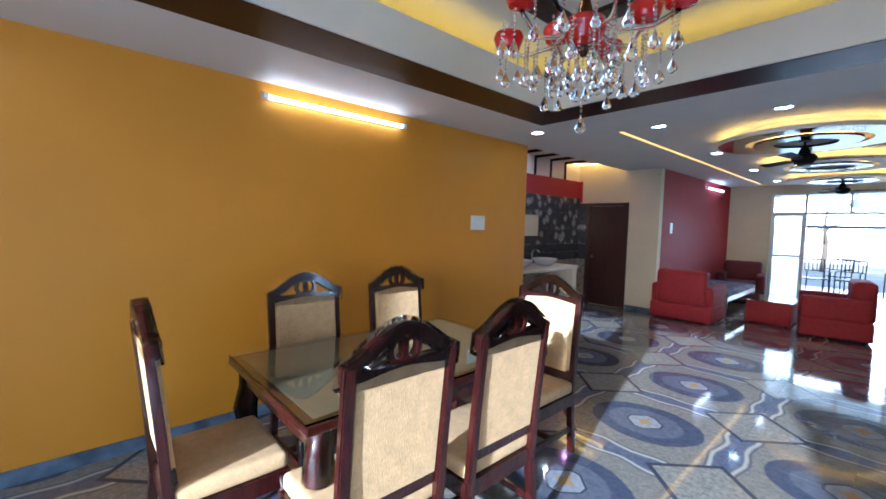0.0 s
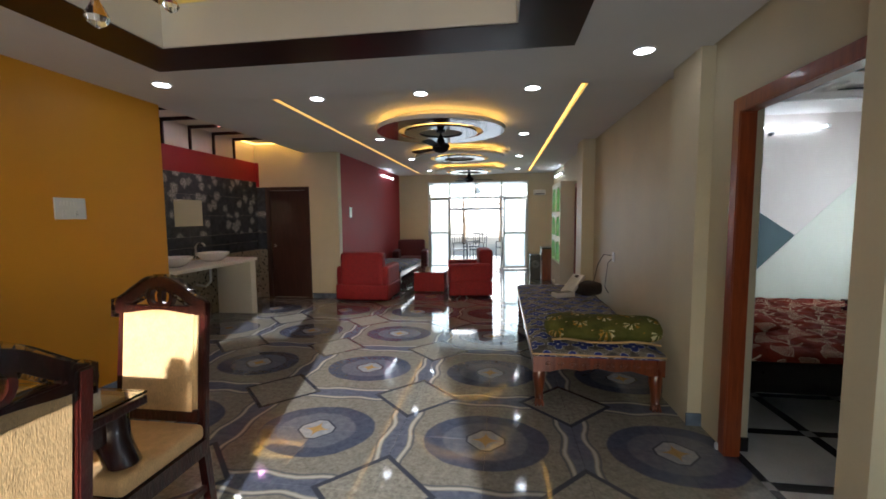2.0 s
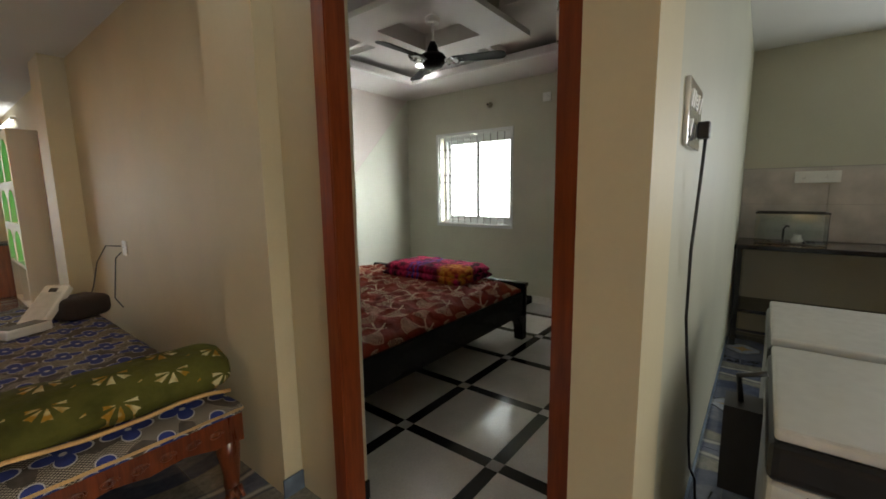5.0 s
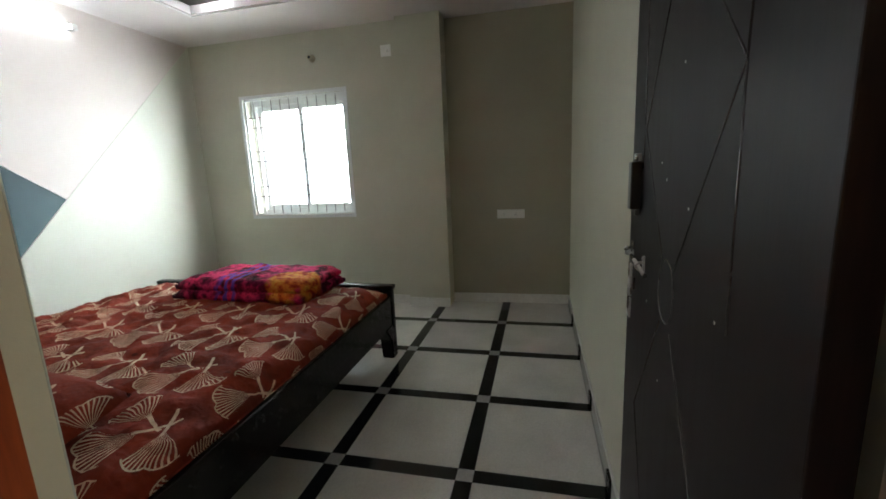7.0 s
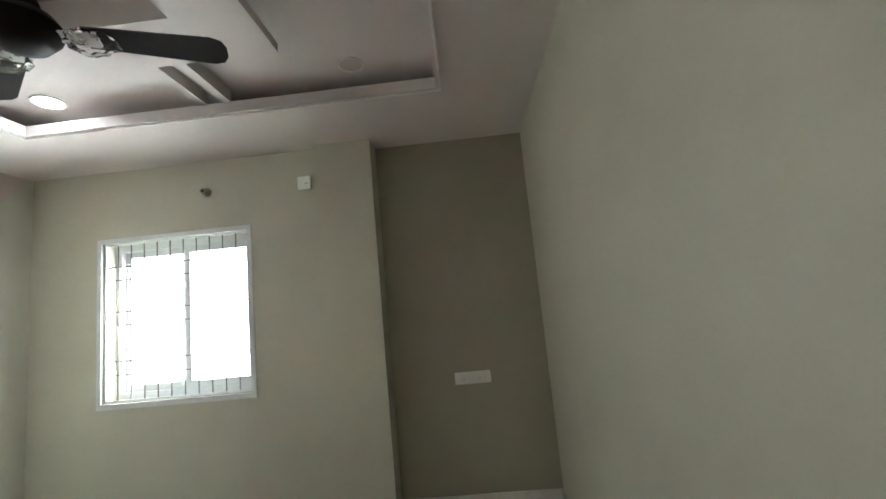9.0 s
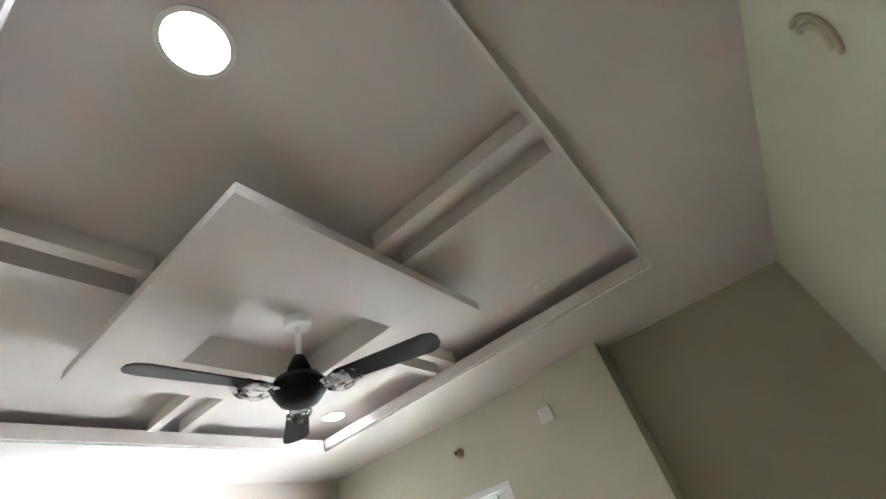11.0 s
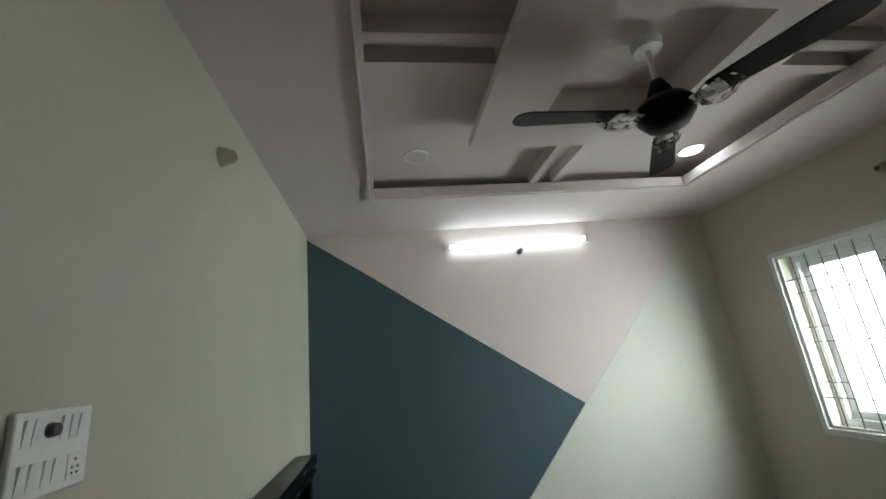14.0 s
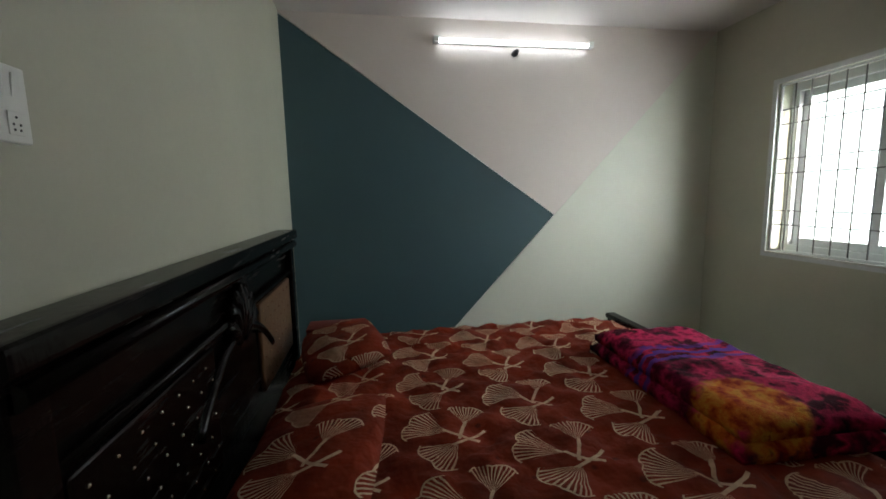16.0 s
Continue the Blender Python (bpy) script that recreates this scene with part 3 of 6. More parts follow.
def petals(name, ground, petal, line, size, k=4, speck=None):
    """Printed cotton: one flower in every cell, petals edged with a pale line."""
    n = Nodes(name)
    p = n.place("Object")
    x, y, z = n.split(p)
    y = n.m("ADD", y, z)
    row = n.m("ROUND", n.m("DIVIDE", y, size))
    xs = n.m("MULTIPLY_ADD", n.m("MODULO", row, 2.0), size * 0.5, x)
    fu = n.m("MULTIPLY", n.m("SUBTRACT", n.m("DIVIDE", xs, size), n.m("ROUND", n.m("DIVIDE", xs, size))), size)
    fv = n.m("SUBTRACT", y, n.m("MULTIPLY", row, size))
    r = n.m("SQRT", n.m("ADD", n.m("POWER", n.m("ABSOLUTE", fu), 2.0), n.m("POWER", n.m("ABSOLUTE", fv), 2.0)))
    a = n.m("ARCTAN2", fv, fu)
    edge = n.m("MULTIPLY", n.m("MULTIPLY_ADD", n.m("ABSOLUTE", n.m("COSINE", n.m("MULTIPLY", a, k / 2))), 0.55, 0.40), size * 0.47)
    d = n.m("SUBTRACT", r, edge)
    f = n.noise(p, 30, 3)
    base = n.ramp(f, [(0.3, tint(ground, 0.7)), (0.7, tint(ground, 1.3))])
    if speck:
        chk = n.m("MULTIPLY", n.m("SINE", n.m("MULTIPLY", x, 420.0)), n.m("SINE", n.m("MULTIPLY", y, 420.0)))
        base = n.mix(n.m("MULTIPLY", n.m("GREATER_THAN", chk, 0.1), n.m("GREATER_THAN", n.noise(p, 7, 1), 0.5)), base, speck)
    col = n.mix(n.below(d, 0.0, 0.002), base, n.ramp(f, [(0.3, tint(petal, 0.75)), (0.7, tint(petal, 1.25))]))
    col = n.mix(n.band(d, -0.004, 0.003, 0.0015), col, line)
    col = n.mix(n.below(r, size * 0.06, 0.002), col, line)
    n.bump(n.noise(p, 12, 4), 0.35, 0.02)
    return n.done(col, 0.85, 0.0)


def leaf_print(name, ground, ink, cell_x, cell_y, big, fans, stem=True, stripes=21.0, extra=None, lines=True):
    """Printed cloth: sprigs of fan-shaped leaves drawn in lines. fans: (x, y, turn in degrees, size)."""
    n = Nodes(name)
    p = n.place("Object")
    wob = n.noise(p, 9, 2)
    x, y, z = n.split(p)
    y = n.m("ADD", y, z)
    x = n.m("MULTIPLY_ADD", n.m("SUBTRACT", wob, 0.5), 0.03, x)
    col_i = n.m("ROUND", n.m("DIVIDE", x, cell_x))
    fu = n.m("SUBTRACT", x, n.m("MULTIPLY", col_i, cell_x))
    ys = n.m("MULTIPLY_ADD", n.m("MODULO", n.m("ABSOLUTE", col_i), 2.0), cell_y * 0.5, y)
    fv = n.m("SUBTRACT", ys, n.m("MULTIPLY", n.m("ROUND", n.m("DIVIDE", ys, cell_y)), cell_y))
    ink_mask = 0.0
    fill_mask = 0.0
    for cx, cy, turn, size in fans:
        c, s = math.cos(radians(turn)), math.sin(radians(turn))
        dx, dy = n.m("SUBTRACT", fu, cx), n.m("SUBTRACT", fv, cy)
        px = n.m("ADD", n.m("MULTIPLY", dx, c), n.m("MULTIPLY", dy, s))
        py = n.m("SUBTRACT", n.m("MULTIPLY", dy, c), n.m("MULTIPLY", dx, s))
        r = n.m("SQRT", n.m("ADD", n.m("MULTIPLY", px, px), n.m("MULTIPLY", py, py)))
        a = n.m("ARCTAN2", py, px)
        rim = n.m("MULTIPLY_ADD", n.m("ABSOLUTE", n.m("SINE", n.m("MULTIPLY", a, 4.5))), size * 0.10, size * 0.9)
        inside = n.m("MULTIPLY", n.m("LESS_THAN", r, rim), n.m("LESS_THAN", n.m("ABSOLUTE", a), big))
        inside = n.m("MULTIPLY", inside, n.m("GREATER_THAN", r, size * 0.08))
        fill_mask = n.m("MAXIMUM", fill_mask, inside)
        if lines:
            veins = n.m("GREATER_THAN", n.m("SINE", n.m("MULTIPLY_ADD", wob, 3.0, n.m("MULTIPLY", a, stripes))), 0.35)
            rim_line = n.m("GREATER_THAN", r, n.m("SUBTRACT", rim, 0.006))
            ink_mask = n.m("MAXIMUM", ink_mask, n.m("MULTIPLY", inside, n.m("MAXIMUM", veins, rim_line)))
        else:
            ink_mask = fill_mask
        if stem:
            st = n.m("MULTIPLY", n.m("LESS_THAN", n.m("ABSOLUTE", n.m("MULTIPLY_ADD", n.m("SINE", n.m("MULTIPLY", px, 18.0)), 0.012, py)), 0.006), n.m("MULTIPLY", n.m("LESS_THAN", px, 0.02), n.m("GREATER_THAN", px, -size * 0.75)))
            ink_mask = n.m("MAXIMUM", ink_mask, st)
    f = n.noise(p, 5, 4, 0.6)
    base = n.ramp(f, [(0.3, tint(ground, 0.55)), (0.5, ground), (0.7, tint(ground, 1.35))])
    if extra:
        shade = n.below(n.voronoi(p, 9.0), 0.10, 0.03)
        base = n.mix(n.m("MULTIPLY", shade, 0.5), base, extra)
    col = n.mix(n.m("MULTIPLY", ink_mask, 0.92), base, n.ramp(n.noise(p, 40 if lines else 14, 2), [(0.42, tint(ink, 0.85) if lines else (0.36, 0.19, 0.02)), (0.56, ink)]))
    folds = n.m("ABSOLUTE", n.m("SUBTRACT", n.noise(p, 4.5, 4, 0.55), 0.5))
    n.bump(n.m("MULTIPLY_ADD", n.noise(p, 300, 2), 0.02, folds), 0.9, 0.06)
    return n.done(col, 0.85, 0.0, Specular_IOR_Level=0.2)


DIVAN_CLOTH = petals("dark_blue_flower_cotton", (0.075, 0.065, 0.055), (0.02, 0.038, 0.20), (0.50, 0.50, 0.52), 0.19, 4, (0.36, 0.32, 0.26))
BED_CLOTH = leaf_print("rust_cotton_with_cream_fan_leaves", (0.19, 0.021, 0.006), (0.68, 0.50, 0.34), 0.34, 0.36, 0.70,
                       [(-0.01, 0.02, 150, 0.165), (0.02, -0.05, 215, 0.15), (0.06, 0.06, 75, 0.13)], True, 52.0, (0.03, 0.006, 0.004))
ROLL_CLOTH = leaf_print("olive_cotton_with_pale_leaf_sprays", (0.085, 0.088, 0.018), (0.66, 0.60, 0.36), 0.19, 0.20, 0.23,
                        [(0.01, 0.035, 262, 0.075), (0.0, 0.035, 222, 0.066), (0.02, 0.035, 305, 0.062), (0.0, 0.04, 180, 0.05), (0.02, 0.045, 352, 0.045), (0.075, -0.075, 30, 0.04)], False, 20.0, None, False)

# ---- dining space ----


def arch(w, z0, z1, rise, n=12):
    """Outline of a panel whose top bows up: from lower left, over the top, to lower right."""
    top = [(w * (1 - 2 * i / n), z1 + rise * math.sin(math.pi * i / n) ** 1.5) for i in range(n + 1)]
    return [(-w, z0), (w, z0)] + top


n = Nodes("crumpled_clear_film")
clear = n.t.nodes.new("ShaderNodeBsdfTransparent")
shine = n.t.nodes.new("ShaderNodeBsdfGlossy")
shine.inputs["Roughness"].default_value = 0.05
rim = n.t.nodes.new("ShaderNodeFresnel")
rim.inputs["IOR"].default_value = 1.5
both = n.t.nodes.new("ShaderNodeMixShader")
n.t.links.new(rim.outputs[0], both.inputs[0])
n.t.links.new(clear.outputs[0], both.inputs[1])
n.t.links.new(shine.outputs[0], both.inputs[2])
n.t.links.new(both.outputs[0], n.t.nodes["Material Output"].inputs["Surface"])
FILM = n.mat


def crumple(bm, seed, cuts=3, amp=0.0045):
    """Breaks a shell into small facets pushed in and out like stiff film."""
    bmesh.ops.triangulate(bm, faces=bm.faces[:])
    for _ in range(cuts):
        long = [e for e in bm.edges if e.calc_length() > 0.03]
        if long:
            bmesh.ops.subdivide_edges(bm, edges=long, cuts=1)
            bmesh.ops.triangulate(bm, faces=[f for f in bm.faces if len(f.verts) > 3])
    bm.normal_update()
    for v in bm.verts:
        v.co += v.normal * (0.0015 + amp * abs(noise.noise(v.co * 38 + Vector((seed * 7, seed, 0)))))
    return bm


def dining_chair(m):
    """Faces +y; origin on the floor under the seat."""
    ch = thing("dining_chair", "cream upholstered mahogany dining chair wrapped in clear film", "chair", None, "chairs round the dining table")
    # cushion
    bm = box(-0.235, 0.235, -0.20, 0.245, 0.42, 0.495, 0.03, 4)
    smooth(part("seat", bm, CREAM_CLOTH, ch, "cream jute seat cushion"))
    bm = frame_prism(rect(-0.24, 0.24, -0.215, 0.245), rect(-0.19, 0.19, -0.165, 0.20), 0.345, 0.418, "z")
    part("seat_frame", bm, MAHOGANY, ch)
    for x in (-0.215, 0.215):
        bm = tube([(x, 0.215, 0.40), (x * 1.03, 0.232, 0.30), (x * 0.99, 0.222, 0.16), (x * 1.02, 0.225, 0.04), (x * 1.04, 0.24, 0.0)], 0.027, 10, [1.15, 1.1, 0.72, 0.6, 0.85])
        part("leg", bm, MAHOGANY, ch)
        bm = prism([(-0.225, 0.36), (-0.185, 0.36), (-0.215, 0.70), (-0.255, 1.06), (-0.285, 1.06), (-0.25, 0.70)], x - 0.021, x + 0.021, "x")
        bmesh.ops.bevel(bm, geom=bm.edges[:], offset=0.005, segments=2, affect="EDGES")
        part("back_post", bm, MAHOGANY, ch)
        bm = prism([(-0.225, 0.36), (-0.185, 0.36), (-0.225, 0.0), (-0.262, 0.0)], x - 0.019, x + 0.019, "x")
        part("leg", bm, MAHOGANY, ch)
    lean = pose(0, -0.188, 0.42, 6)
    q = lambda bm_: bmesh.ops.transform(bm_, matrix=lean @ pose(0, 0, -0.42), verts=bm_.verts[:])
    # crest: an arched open rail with a ring in the middle
    bm = frame_prism(arch(0.24, 1.0, 1.065, 0.115), arch(0.17, 1.042, 1.048, 0.085), -0.018, 0.018)
    bmesh.ops.bevel(bm, geom=[e for e in bm.edges if e.calc_face_angle(0) > 0.9], offset=0.005, segments=2, affect="EDGES")
    q(bm)
    part("crest_rail", bm, MAHOGANY, ch, "arched carved mahogany crest rail")
    for dx in (-0.028, 0.028):
        circ = [(dx + 0.042 * math.cos(t * math.pi / 10), 1.085 + 0.055 * math.sin(t * math.pi / 10)) for t in range(20)]
        circ2 = [(dx + 0.022 * math.cos(t * math.pi / 10), 1.085 + 0.034 * math.sin(t * math.pi / 10)) for t in range(20)]
        bm = frame_prism(circ, circ2, -0.014, 0.014)
        q(bm)
        part("crest_ring", bm, MAHOGANY, ch)
    bm = box(-0.21, 0.21, -0.018, 0.018, 0.50, 0.56, 0.006)
    q(bm)
    part("lower_rail", bm, MAHOGANY, ch)
    bm = prism(arch(0.197, 0.54, 1.015, 0.02), -0.02, 0.02)
    bmesh.ops.bevel(bm, geom=[e for e in bm.edges if e.calc_face_angle(0) > 0.9], offset=0.012, segments=3, affect="EDGES")
    q(bm)
    smooth(part("backrest", bm, CREAM_CLOTH, ch, "cream jute padded backrest"), 60)
    # loose clear packing film round the crest
    bm = frame_prism(arch(0.247, 0.985, 1.068, 0.122, 22), arch(0.160, 1.040, 1.046, 0.074, 22), -0.025, 0.025)
    q(bm)
    part("film_wrap", crumple(bm, 1.0), FILM, ch, "crumpled clear packing film")
    part("stretcher", box(-0.20, 0.20, -0.012, 0.012, 0.15, 0.185, 0.004), MAHOGANY, ch)
    for x in (-0.212, 0.212):
        part("stretcher", box(x - 0.011, x + 0.011, -0.215, 0.215, 0.15, 0.185, 0.004), MAHOGANY, ch)
    ch.matrix_world = m @ Matrix.Diagonal((1.03, 1.0, 1.03, 1.0))
    return ch


# origin sits 0.24 m in front of the middle of the back
first = dining_chair(pose(-2.80, -2.56, 0, 0, 0, 90))
for x, y, rz in ((-2.79, -1.94, 90), (-3.76, -2.28, -90), (-3.76, -1.54, -90), (-3.04, -1.14, 180), (-3.42, -2.96, 0)):
    copy_thing(first, pose(x, y, 0, 0, 0, rz))

tb = thing("dining_table", "dark carved wooden dining table with glass over cloth top", "table", pose(-3.35, -2.0, 0))
part("tabletop", box(-0.52, 0.52, -0.79, 0.79, 0.735, 0.772, 0.008), MAHOGANY, tb)
part("cloth_inlay", box(-0.47, 0.47, -0.74, 0.74, 0.773, 0.777), TABLE_TOP, tb, "olive brown cloth under glass")
part("glass_top", box(-0.52, 0.52, -0.79, 0.79, 0.780, 0.790, 0.003), GLASS, tb, "clear greenish glass table top")
part("apron", frame_prism(rect(-0.46, 0.46, -0.73, 0.73), rect(-0.43, 0.43, -0.70, 0.70), 0.63, 0.735, "z"), MAHOGANY, tb)
for sx in (-1, 1):
    for sy in (-1, 1):
        x, y = 0.44 * sx, 0.70 * sy
        bm = tube([(x, y, 0.735), (x, y, 0.62), (x + 0.02 * sx, y + 0.02 * sy, 0.5), (x + 0.005 * sx, y, 0.30), (x - 0.01 * sx, y - 0.01 * sy, 0.12), (x + 0.015 * sx, y + 0.015 * sy, 0.03), (x + 0.03 * sx, y + 0.03 * sy, 0.0)], 0.047, 14, [1.0, 1.05, 1.1, 0.72, 0.55, 0.7, 0.85])
        leg = part("leg", bm, MAHOGANY, tb)
        shell = tube([(x, y, 0.73), (x, y, 0.62), (x + 0.02 * sx, y + 0.02 * sy, 0.5), (x + 0.005 * sx, y, 0.30), (x - 0.01 * sx, y - 0.01 * sy, 0.12)], 0.053, 12, [1.0, 1.05, 1.1, 0.78, 0.62])
        part("film_wrap", crumple(shell, x + y, 2, 0.010), FILM, leg, "crumpled clear packing film")

# chandelier
CH = (-2.37, -1.74)
cl = thing("chandelier", "crystal chandelier with red glass cups and hanging drops", "chandelier", pose(*CH, 0))
GOLD = plain("black_and_gold_metal", (0.08, 0.035, 0.02), 0.25, 0.9, spread=0.3)
part("ceiling_cup", lathe([(0.07, 2.93), (0.065, 2.97), (0.02, 3.015)], 20), GOLD, cl)
part("stem", lathe([(0.012, 2.30), (0.03, 2.33), (0.012, 2.40), (0.035, 2.48), (0.014, 2.56), (0.05, 2.62), (0.012, 2.70), (0.010, 2.96)], 16), GOLD, cl)
smooth(part("bowl", lathe([(0.02, 2.34), (0.07, 2.36), (0.10, 2.42), (0.085, 2.45), (0.03, 2.46)], 24), RED_GLASS, cl, "red glass bowl"))
bead = bmesh.new()
bmesh.ops.create_icosphere(bead, subdivisions=1, radius=0.007)
BEAD = bpy.data.meshes.new("bead")
bead.to_mesh(BEAD)
bead.free()


def drop_chain(x, y, z_top, z_end, size):
    """Beads on a thread ending in a cut drop."""
    bm = bmesh.new()
    z = z_top
    while z > z_end + size * 3.2:
        bm2 = bmesh.new()
        bm2.from_mesh(BEAD)
        bmesh.ops.translate(bm2, vec=(x, y, z), verts=bm2.verts[:])
        me = bpy.data.meshes.new("t")
        bm2.to_mesh(me)
        bm2.free()
        bm.from_mesh(me)
        bpy.data.meshes.remove(me)
        z -= 0.0165
    add_lathe(bm, [(0.001, z_end), (size * 0.75, z_end + size * 0.45), (size, z_end + size * 0.95), (size * 0.7, z_end + size * 1.7), (size * 0.15, z_end + size * 2.8), (0.002, z_end + size * 3.1)], 8, (x, y, 0))
    for f in bm.faces:
        f.smooth = False
    return bm


rng = random.Random(7)
for i in range(8):
    a = 2 * math.pi * i / 8 + 0.2
    c, s = math.cos(a), math.sin(a)
    R = 0.37 if i % 2 == 0 else 0.29
    zc = 2.43 if i % 2 == 0 else 2.50
    pts = [(c * 0.03, s * 0.03, 2.46), (c * R * 0.4, s * R * 0.4, 2.37), (c * R * 0.75, s * R * 0.75, 2.36), (c * R, s * R, zc - 0.03)]
    part("arm", tube(pts, 0.010, 8), CRYSTAL, cl, "curved glass arm")
    cup = smooth(part("cup", lathe([(0.012, zc - 0.03), (0.055, zc - 0.015), (0.074, zc + 0.03), (0.068, zc + 0.055), (0.058, zc + 0.02), (0.01, zc)], 16, (c * R, s * R, 0)), RED_GLASS, cl, "red glass candle cup"))
    part("bulb", lathe([(0.010, zc + 0.01), (0.012, zc + 0.05), (0.016, zc + 0.07), (0.003, zc + 0.105)], 10, (c * R, s * R, 0)), lit("candle_bulb_glow", (1.0, 0.72, 0.35), 60.0) if i == 5 else CERAMIC, cup)
for i in range(60):
    k = i % 3
    R = (0.36, 0.25, 0.13)[k]
    a = 2 * math.pi * i / 60 * 3.0 + k * 0.35
    z1 = (2.42, 2.38, 2.36)[k]
    z0 = (2.23, 2.15, 2.17)[k] + rng.uniform(-0.035, 0.05)
    part("crystal_drop", drop_chain(R * math.cos(a), R * math.sin(a), z1, z0, rng.uniform(0.020, 0.028)), CRYSTAL, cl)
part("crystal_drop", drop_chain(0, 0, 2.33, 1.965, 0.027), CRYSTAL, cl, "large crystal drop at the lowest point")

# ---- wall lamps and ceiling lamps ----


def tube_light(x0, y0, x1, y1, z, out, glow, label):
    """A batten with its tube, on the wall between two plan points; out: the way it faces."""
    ob = thing("tube_light", label, "light fixture", None, "wall tube lights")
    L = math.hypot(x1 - x0, y1 - y0)
    ob.matrix_world = pose((x0 + x1) / 2, (y0 + y1) / 2, z, 0, 0, math.degrees(math.atan2(out[1], out[0])) - 90)
    part("batten", box(-L / 2, L / 2, 0.0, 0.016, -0.014, 0.014, 0.004), WHITE_PLASTIC, ob)
    bm = bmesh.new()
    add_lathe(bm, [(0.0145, -L / 2 + 0.02), (0.0145, L / 2 - 0.02)], 14)
    bmesh.ops.transform(bm, matrix=pose(0, 0.036, 0, 0, 90, 0), verts=bm.verts[:])
    part("tube", bm, glow, ob, "glowing white tube")
    for s in (-1, 1):
        part("end_cap", box(s * L / 2 - 0.02, s * L / 2 + 0.02, 0.004, 0.062, -0.02, 0.024, 0.004), WHITE_PLASTIC, ob)
    return ob


tube_light(-4.70, -2.32, -4.70, -1.02, 2.485, (1, 0), TUBE_WARM, "glowing tube light on orange dining wall")
tube_light(-4.30, 7.0, -4.30, 8.2, 2.50, (1, 0), TUBE_WHITE, "glowing tube light on red wall")
tube_light(0.06, 7.2, 0.06, 8.4, 2.48, (-1, 0), TUBE_WHITE, "glowing tube light on beige hall wall")
tube_light(1.255, 2.926, 2.465, 2.926, 2.52, (0, -1), TUBE_WHITE, "glowing tube light on bedroom accent wall")
holder = thing("lamp_holder", "small grey lamp holder below bedroom tube light", "lamp holder", pose(1.86, 2.926, 2.45))
bm = lathe([(0.022, 0.0), (0.024, 0.03), (0.017, 0.05), (0.016, 0.07)], 14)
bmesh.ops.transform(bm, matrix=pose(0, 0, 0, 90), verts=bm.verts[:])
part("holder_body", bm, GREY_PLASTIC, holder)


def downlight(x, y, z, glow, label, r=0.062):
    ob = thing("downlight", label, "ceiling light", pose(x, y, z), "round ceiling downlights")
    part("rim", ring_mesh(r, r + 0.014, -0.008, 0.002, n=28), WHITE_PLASTIC, ob)
    bm = lathe([(r, -0.005), (r, 0.001)], 28)
    part("lens", bm, glow, ob)
    return ob


for x, y in ((-4.16, 0.46), (-0.43, 0.36), (-4.2, -3.9), (-0.43, -3.9)):
    downlight(x, y, HD, LAMP_WHITE, "lit round downlight in dining ceiling")
for x, y in ((-3.18, 1.26), (-2.14, 1.26), (-1.1, 1.26), (-3.19, 3.42), (-1.06, 3.39), (-3.19, 5.65), (-1.03, 5.6), (-3.2, 7.85), (-0.97, 7.85)):
    downlight(x, y, H, LAMP_WHITE, "lit round downlight in hall ceiling")
for x, y in ((0.965, 0.157), (2.79, 1.93)):
    downlight(x, y, 2.81, LAMP_WHITE, "lit round downlight in bedroom ceiling tray", 0.07)
for x, y in ((0.962, 1.912), (2.79, 0.15)):
    ob = thing("downlight", "unlit round cover in bedroom ceiling tray", "ceiling light", pose(x, y, 2.81), "round ceiling downlights")
    part("rim", ring_mesh(0.062, 0.075, -0.007, 0.002, n=28), CEIL_WHITE, ob)
    part("lens", lathe([(0.062, -0.003), (0.062, 0.001)], 28), CEIL_ROSE, ob)
for i, y in enumerate((1.5, 2.15, 2.8, 3.45)):
    downlight(-5.4, y, 2.84, LAMP_PINK if i % 2 else LAMP_RECESS, "small pink downlight over basin recess" if i % 2 else "small white downlight over basin recess", 0.04)

# dark L-shaped slats over the basins
for i, y in enumerate((1.35, 1.85, 2.35, 2.85, 3.35, 3.85)):
    ob = tagged(part("ceiling_slat", add_box(box(-5.90, -5.05, y - 0.012, y + 0.012, 2.795, 2.84), -5.90, -5.865, y - 0.012, y + 0.012, 2.50, 2.795), DARKWOOD), "dark brown L-shaped wooden slat over basins", "ceiling slat", "dark slats over the basins")
strip("light_strip", (-5.86, -5.02, 3.95, 4.40), 0.03, 2.825, LED_AMBER, "amber light strip at end of basin recess")

# hung ceiling rings with fans
RING_BROWN = plain("brown_ring_enamel", (0.20, 0.055, 0.015), 0.12, Coat_Weight=0.8, bump=0.02)
RING_DARK = plain("dark_brown_ring_enamel", (0.03, 0.017, 0.015), 0.12, Coat_Weight=0.8, bump=0.02)
BLADE = plain("black_brown_fan_enamel", (0.012, 0.009, 0.009), 0.5, spread=0.2, Specular_IOR_Level=0.1)


